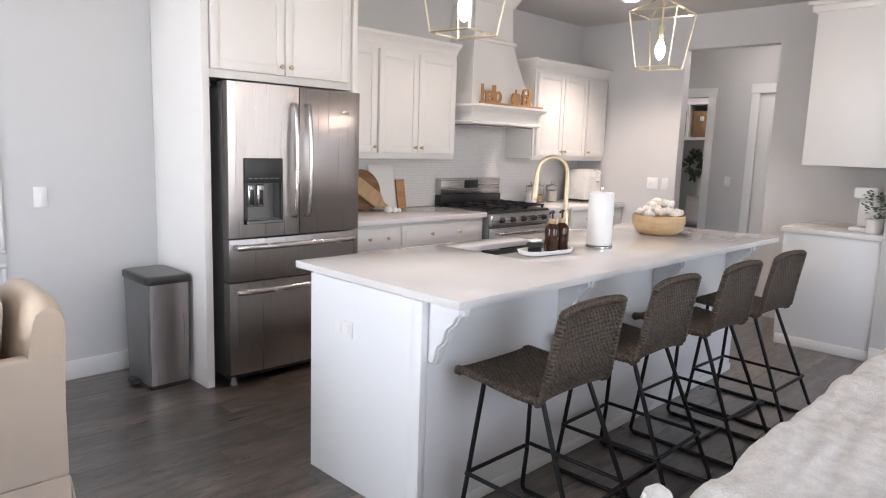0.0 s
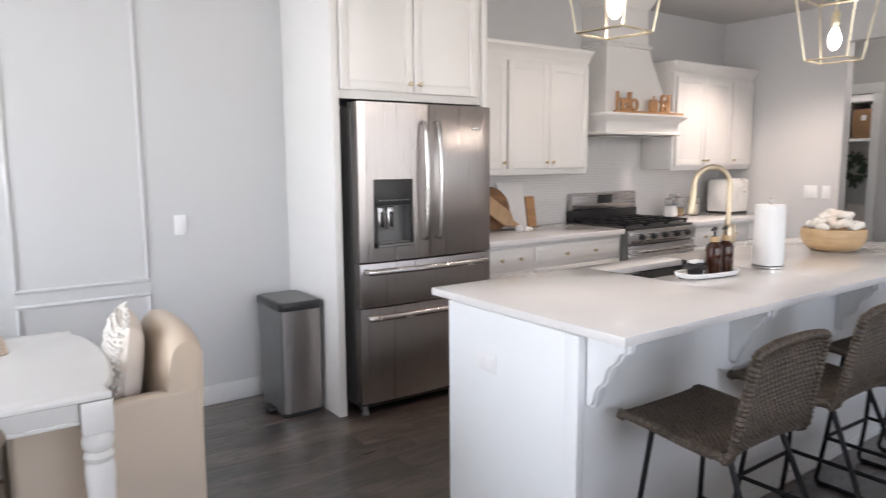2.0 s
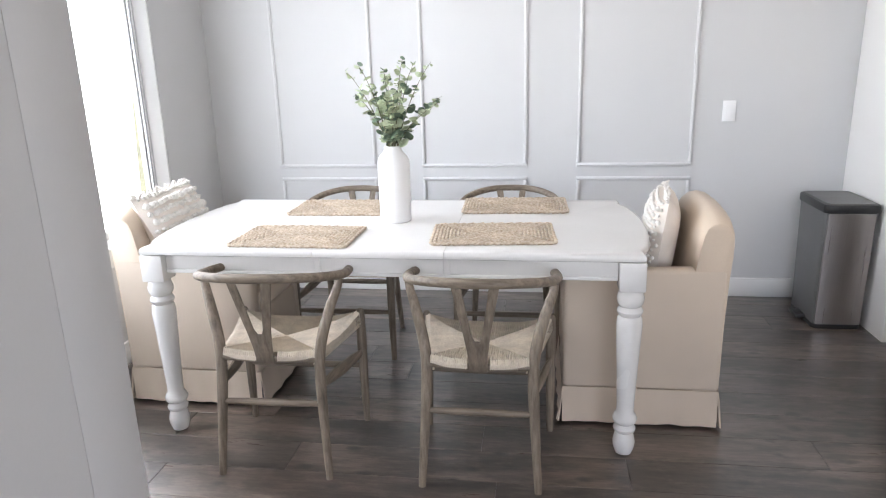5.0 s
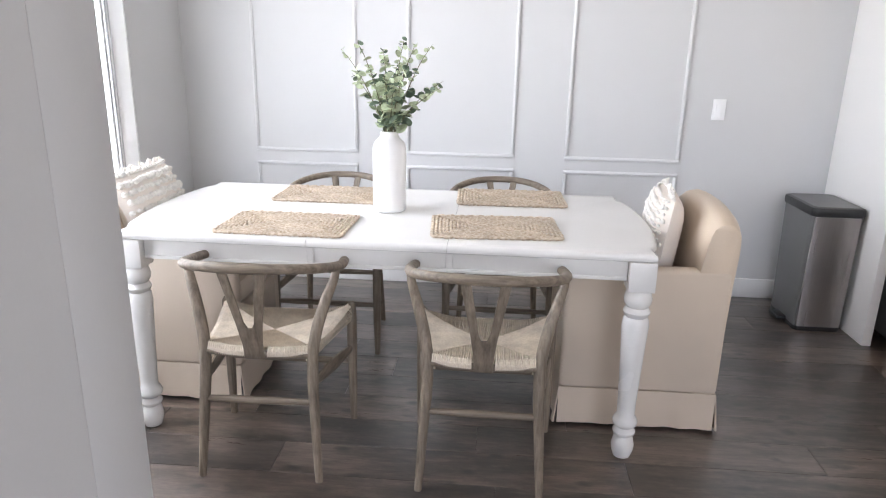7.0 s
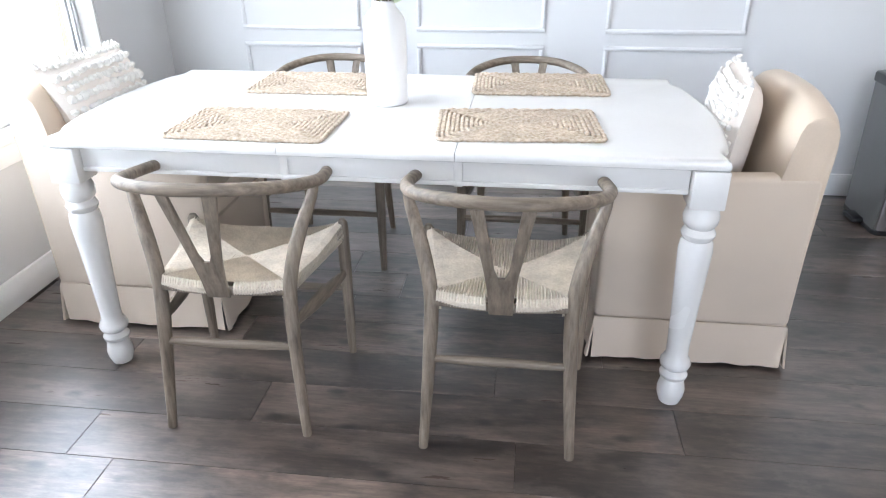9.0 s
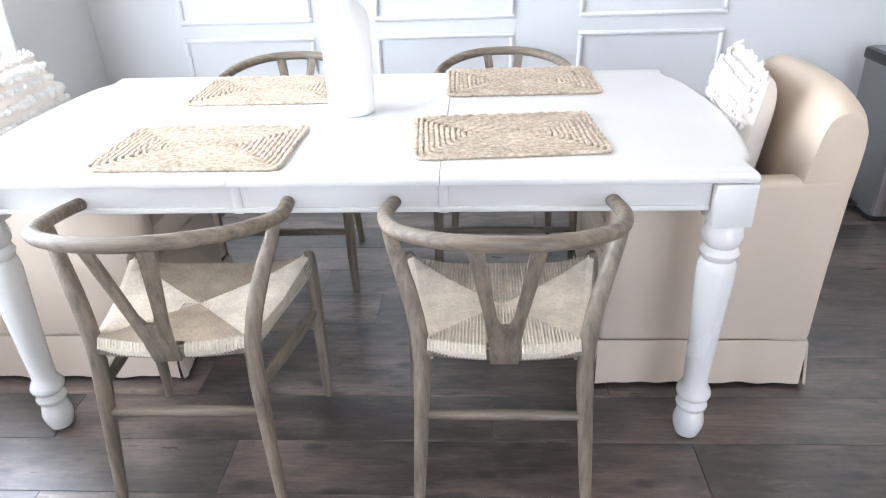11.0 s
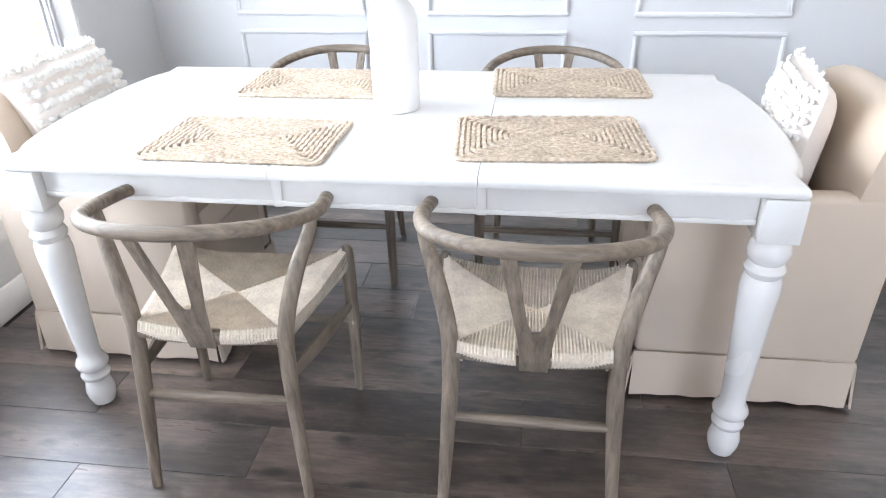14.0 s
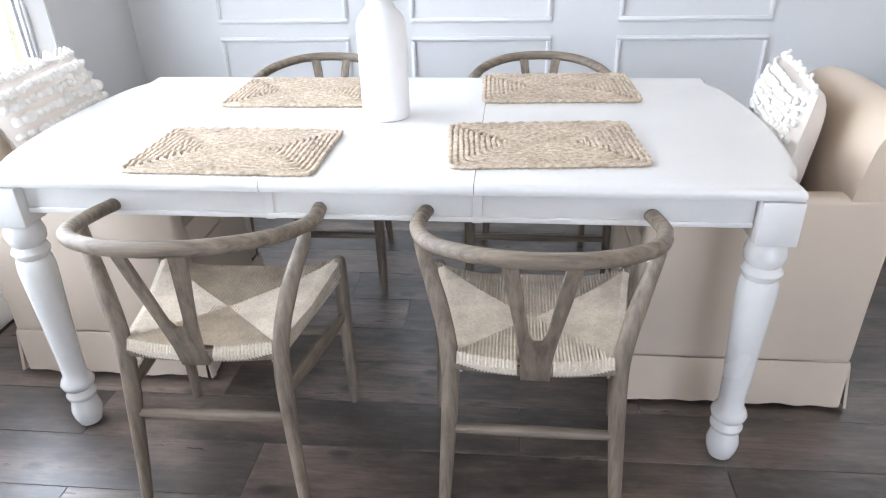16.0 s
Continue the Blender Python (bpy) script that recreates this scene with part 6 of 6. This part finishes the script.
wr = thing("wreath", "dark green leafy wreath hanging in the mudroom", "wreath", (7.06, -0.22, 1.30))
bm = bmesh.new()
for k in range(160):
    a = rnd.uniform(0, 6.28)
    c = Vector((rnd.uniform(-0.04, 0.04), 0.12 * math.cos(a) * rnd.uniform(0.5, 1.2), 0.15 * math.sin(a) * rnd.uniform(0.5, 1.3)))
    d = Vector((rnd.uniform(-1, 1), rnd.uniform(-1, 1), rnd.uniform(-1, 1))).normalized() * 0.06
    s = d.cross(Vector((1, 0, 0.3))).normalized() * 0.02
    v = [bm.verts.new(p) for p in (c, c + d * 0.5 + s, c + d, c + d * 0.5 - s)]
    t2 = bm.verts.new(c + d * 0.5 + Vector((-0.01, 0, 0)))
    for i in range(4):
        bm.faces.new((v[i], v[(i + 1) % 4], t2))
tagged(part("leaves", bm, LEAF, wr), kind="stuff")
pillow("bench_pillow", (6.86, -0.42, 0.70), (0, 14, 0), 0.42, 0.40, "white pillow on the mudroom bench", (2, 3))

# ---- sofa in the living room ----
def sofa():
    s = thing("sofa", "cream upholstered sofa backing onto the stools", "sofa", (0.78, -4.15, 0))
    part("base", boxes((-1.20, 1.20, -0.45, 0.42, 0.06, 0.40, 0.03)), LINEN, s)
    part("backrest", boxes((-1.20, 1.20, 0.16, 0.44, 0.30, 0.675, 0.05)), LINEN, s)
    for x in (-1.21, 1.01):
        part("arm", boxes((x, x + 0.20, -0.46, 0.159, 0.30, 0.60, 0.05)), LINEN, s)
    for k in range(3):
        part("seat_cushion", boxes((-1.0 + k * 0.668, -1.0 + k * 0.668 + 0.66, -0.46, 0.155, 0.40, 0.53, 0.04)), LINEN, s)
    for x in (-1.12, 1.12):
        for y in (-0.38, 0.36):
            part("leg", lathe(bmesh.new(), [(0.018, 0), (0.028, 0.06)], 12, (x, y, 0)), GREYWOOD, s)


sofa()


def throw():
    """A thick fleecy throw spread over the sofa's back."""
    t = thing("throw_blanket", "thick white fleecy throw spread over the sofa back", "blanket", (0, 0, 0))
    bm = bmesh.new()
    nx, ny = 150, 60
    x0, x1, ya, yb = -0.46, 1.95, -3.66, -4.36
    grid = []
    for i in range(nx + 1):
        row = []
        for j in range(ny + 1):
            u, v = i / nx, j / ny
            x, y = x0 + (x1 - x0) * u, ya + (yb - ya) * v
            q = Vector((x, y, 0))
            top = 0.735 if v < 0.55 else 0.735 - 0.10 * ((v - 0.55) / 0.45) ** 1.4
            edge = 0.13 * max(0.0, 1 - v / 0.10) ** 2 + 0.10 * max(0.0, 1 - u / 0.035) ** 2
            z = top - edge + 0.020 * noise.noise(q * 5) + 0.012 * noise.noise(Vector((x * 4 + y * 9, y * 20 - x * 6, 3))) + 0.0045 * noise.noise(q * 70) + 0.003 * noise.noise(q * 150)
            dy = 0.014 * noise.noise(Vector((x * 7, 0, 5))) * (1 - v)
            dx = 0.02 * noise.noise(Vector((0, y * 9, 2))) * (1 - u)
            row.append(bm.verts.new((x + dx, y + dy, z)))
        grid.append(row)
    for a, b in zip(grid, grid[1:]):
        for j in range(ny):
            bm.faces.new((a[j], b[j], b[j + 1], a[j + 1]))
    low = [[bm.verts.new(v.co - Vector((0, 0, 0.025))) for v in r] for r in grid]
    for a, b in zip(low, low[1:]):
        for j in range(ny):
            bm.faces.new((a[j + 1], b[j + 1], b[j], a[j]))
    for g, l in ((grid[0], low[0]), (grid[-1], low[-1]), ([r[0] for r in grid], [r[0] for r in low]), ([r[-1] for r in grid], [r[-1] for r in low])):
        for k in range(len(g) - 1):
            bm.faces.new((g[k], g[k + 1], l[k + 1], l[k]))
    part("fleece", tidy(bm), SHERPA, t)
    bm = bmesh.new()
    lathe(bm, [(0.01, -0.05), (0.035, -0.03), (0.04, 0.0), (0.03, 0.03), (0.01, 0.045)], 12, (-0.475, -3.645, 0.685))
    part("tassel", bm, SHERPA, t)


throw()


# ---- floor planks ----
floor = thing("floor", "dark grey-brown wood-look plank floor", "floor", kind="structure")
PLANK_MESH = {}


def plank(x0, x1, y0, y1):
    key = round(x1 - x0, 3)
    if key not in PLANK_MESH:
        bm = boxes((0, key - 0.0014, 0, 0.1850 - 0.0014, -0.008, 0))
        edges = [e for e in bm.edges if all(v.co.z > -0.001 for v in e.verts)]
        bmesh.ops.bevel(bm, geom=edges, offset=0.0008, segments=1, affect="EDGES")
        PLANK_MESH[key] = finish("plank", bm, PLANK, False)
    ob = new("plank", PLANK_MESH[key])
    ob.parent = floor
    ob.location = (x0, y0, 0)


rnd = random.Random(8)
KNOWN = {10: -2.655, 11: -3.11, 9: -1.96, 8: -2.84, 7: -1.30}
row = 0
y = 0.035
while y > -4.9:
    y0 = y - 0.185
    start = KNOWN.get(row, WEST + rnd.choice([0.2, 0.4, 0.6, 0.8, 1.0, 1.2]))
    while start > WEST + 0.02:
        start -= 1.22
    x = start
    left = WEST if y0 > -3.03 else -2.47
    while x < EAST + 0.1:
        a, b = max(x, left), min(x + 1.22, EAST + 0.12)
        if b - a > 0.03:
            plank(a, b, y0, y)
        x += 1.22
    row += 1
    y = y0
bm = bmesh.new()
while y > SOUTH:
    x = -2.47 - rnd.choice([0.0, 0.3, 0.6, 0.9])
    while x < EAST:
        a, b = max(x, -2.47), min(x + 1.22, EAST)
        if b - a > 0.03:
            box(bm, a, b - 0.0022, y - 0.1828, y, -0.008, 0)
        x += 1.22
    y -= 0.185
for yy in range(18):
    y1 = 0.58 - yy * 0.185
    for a in (EAST + 0.12, EAST + 1.34, EAST + 2.1):
        box(bm, a, min(a + 1.217, 7.2), y1 - 0.1828, y1, -0.008, 0)
ob = new("planks", finish("planks", bm, PLANK, False))
ob.parent = floor
tagged(ob, kind="stuff")
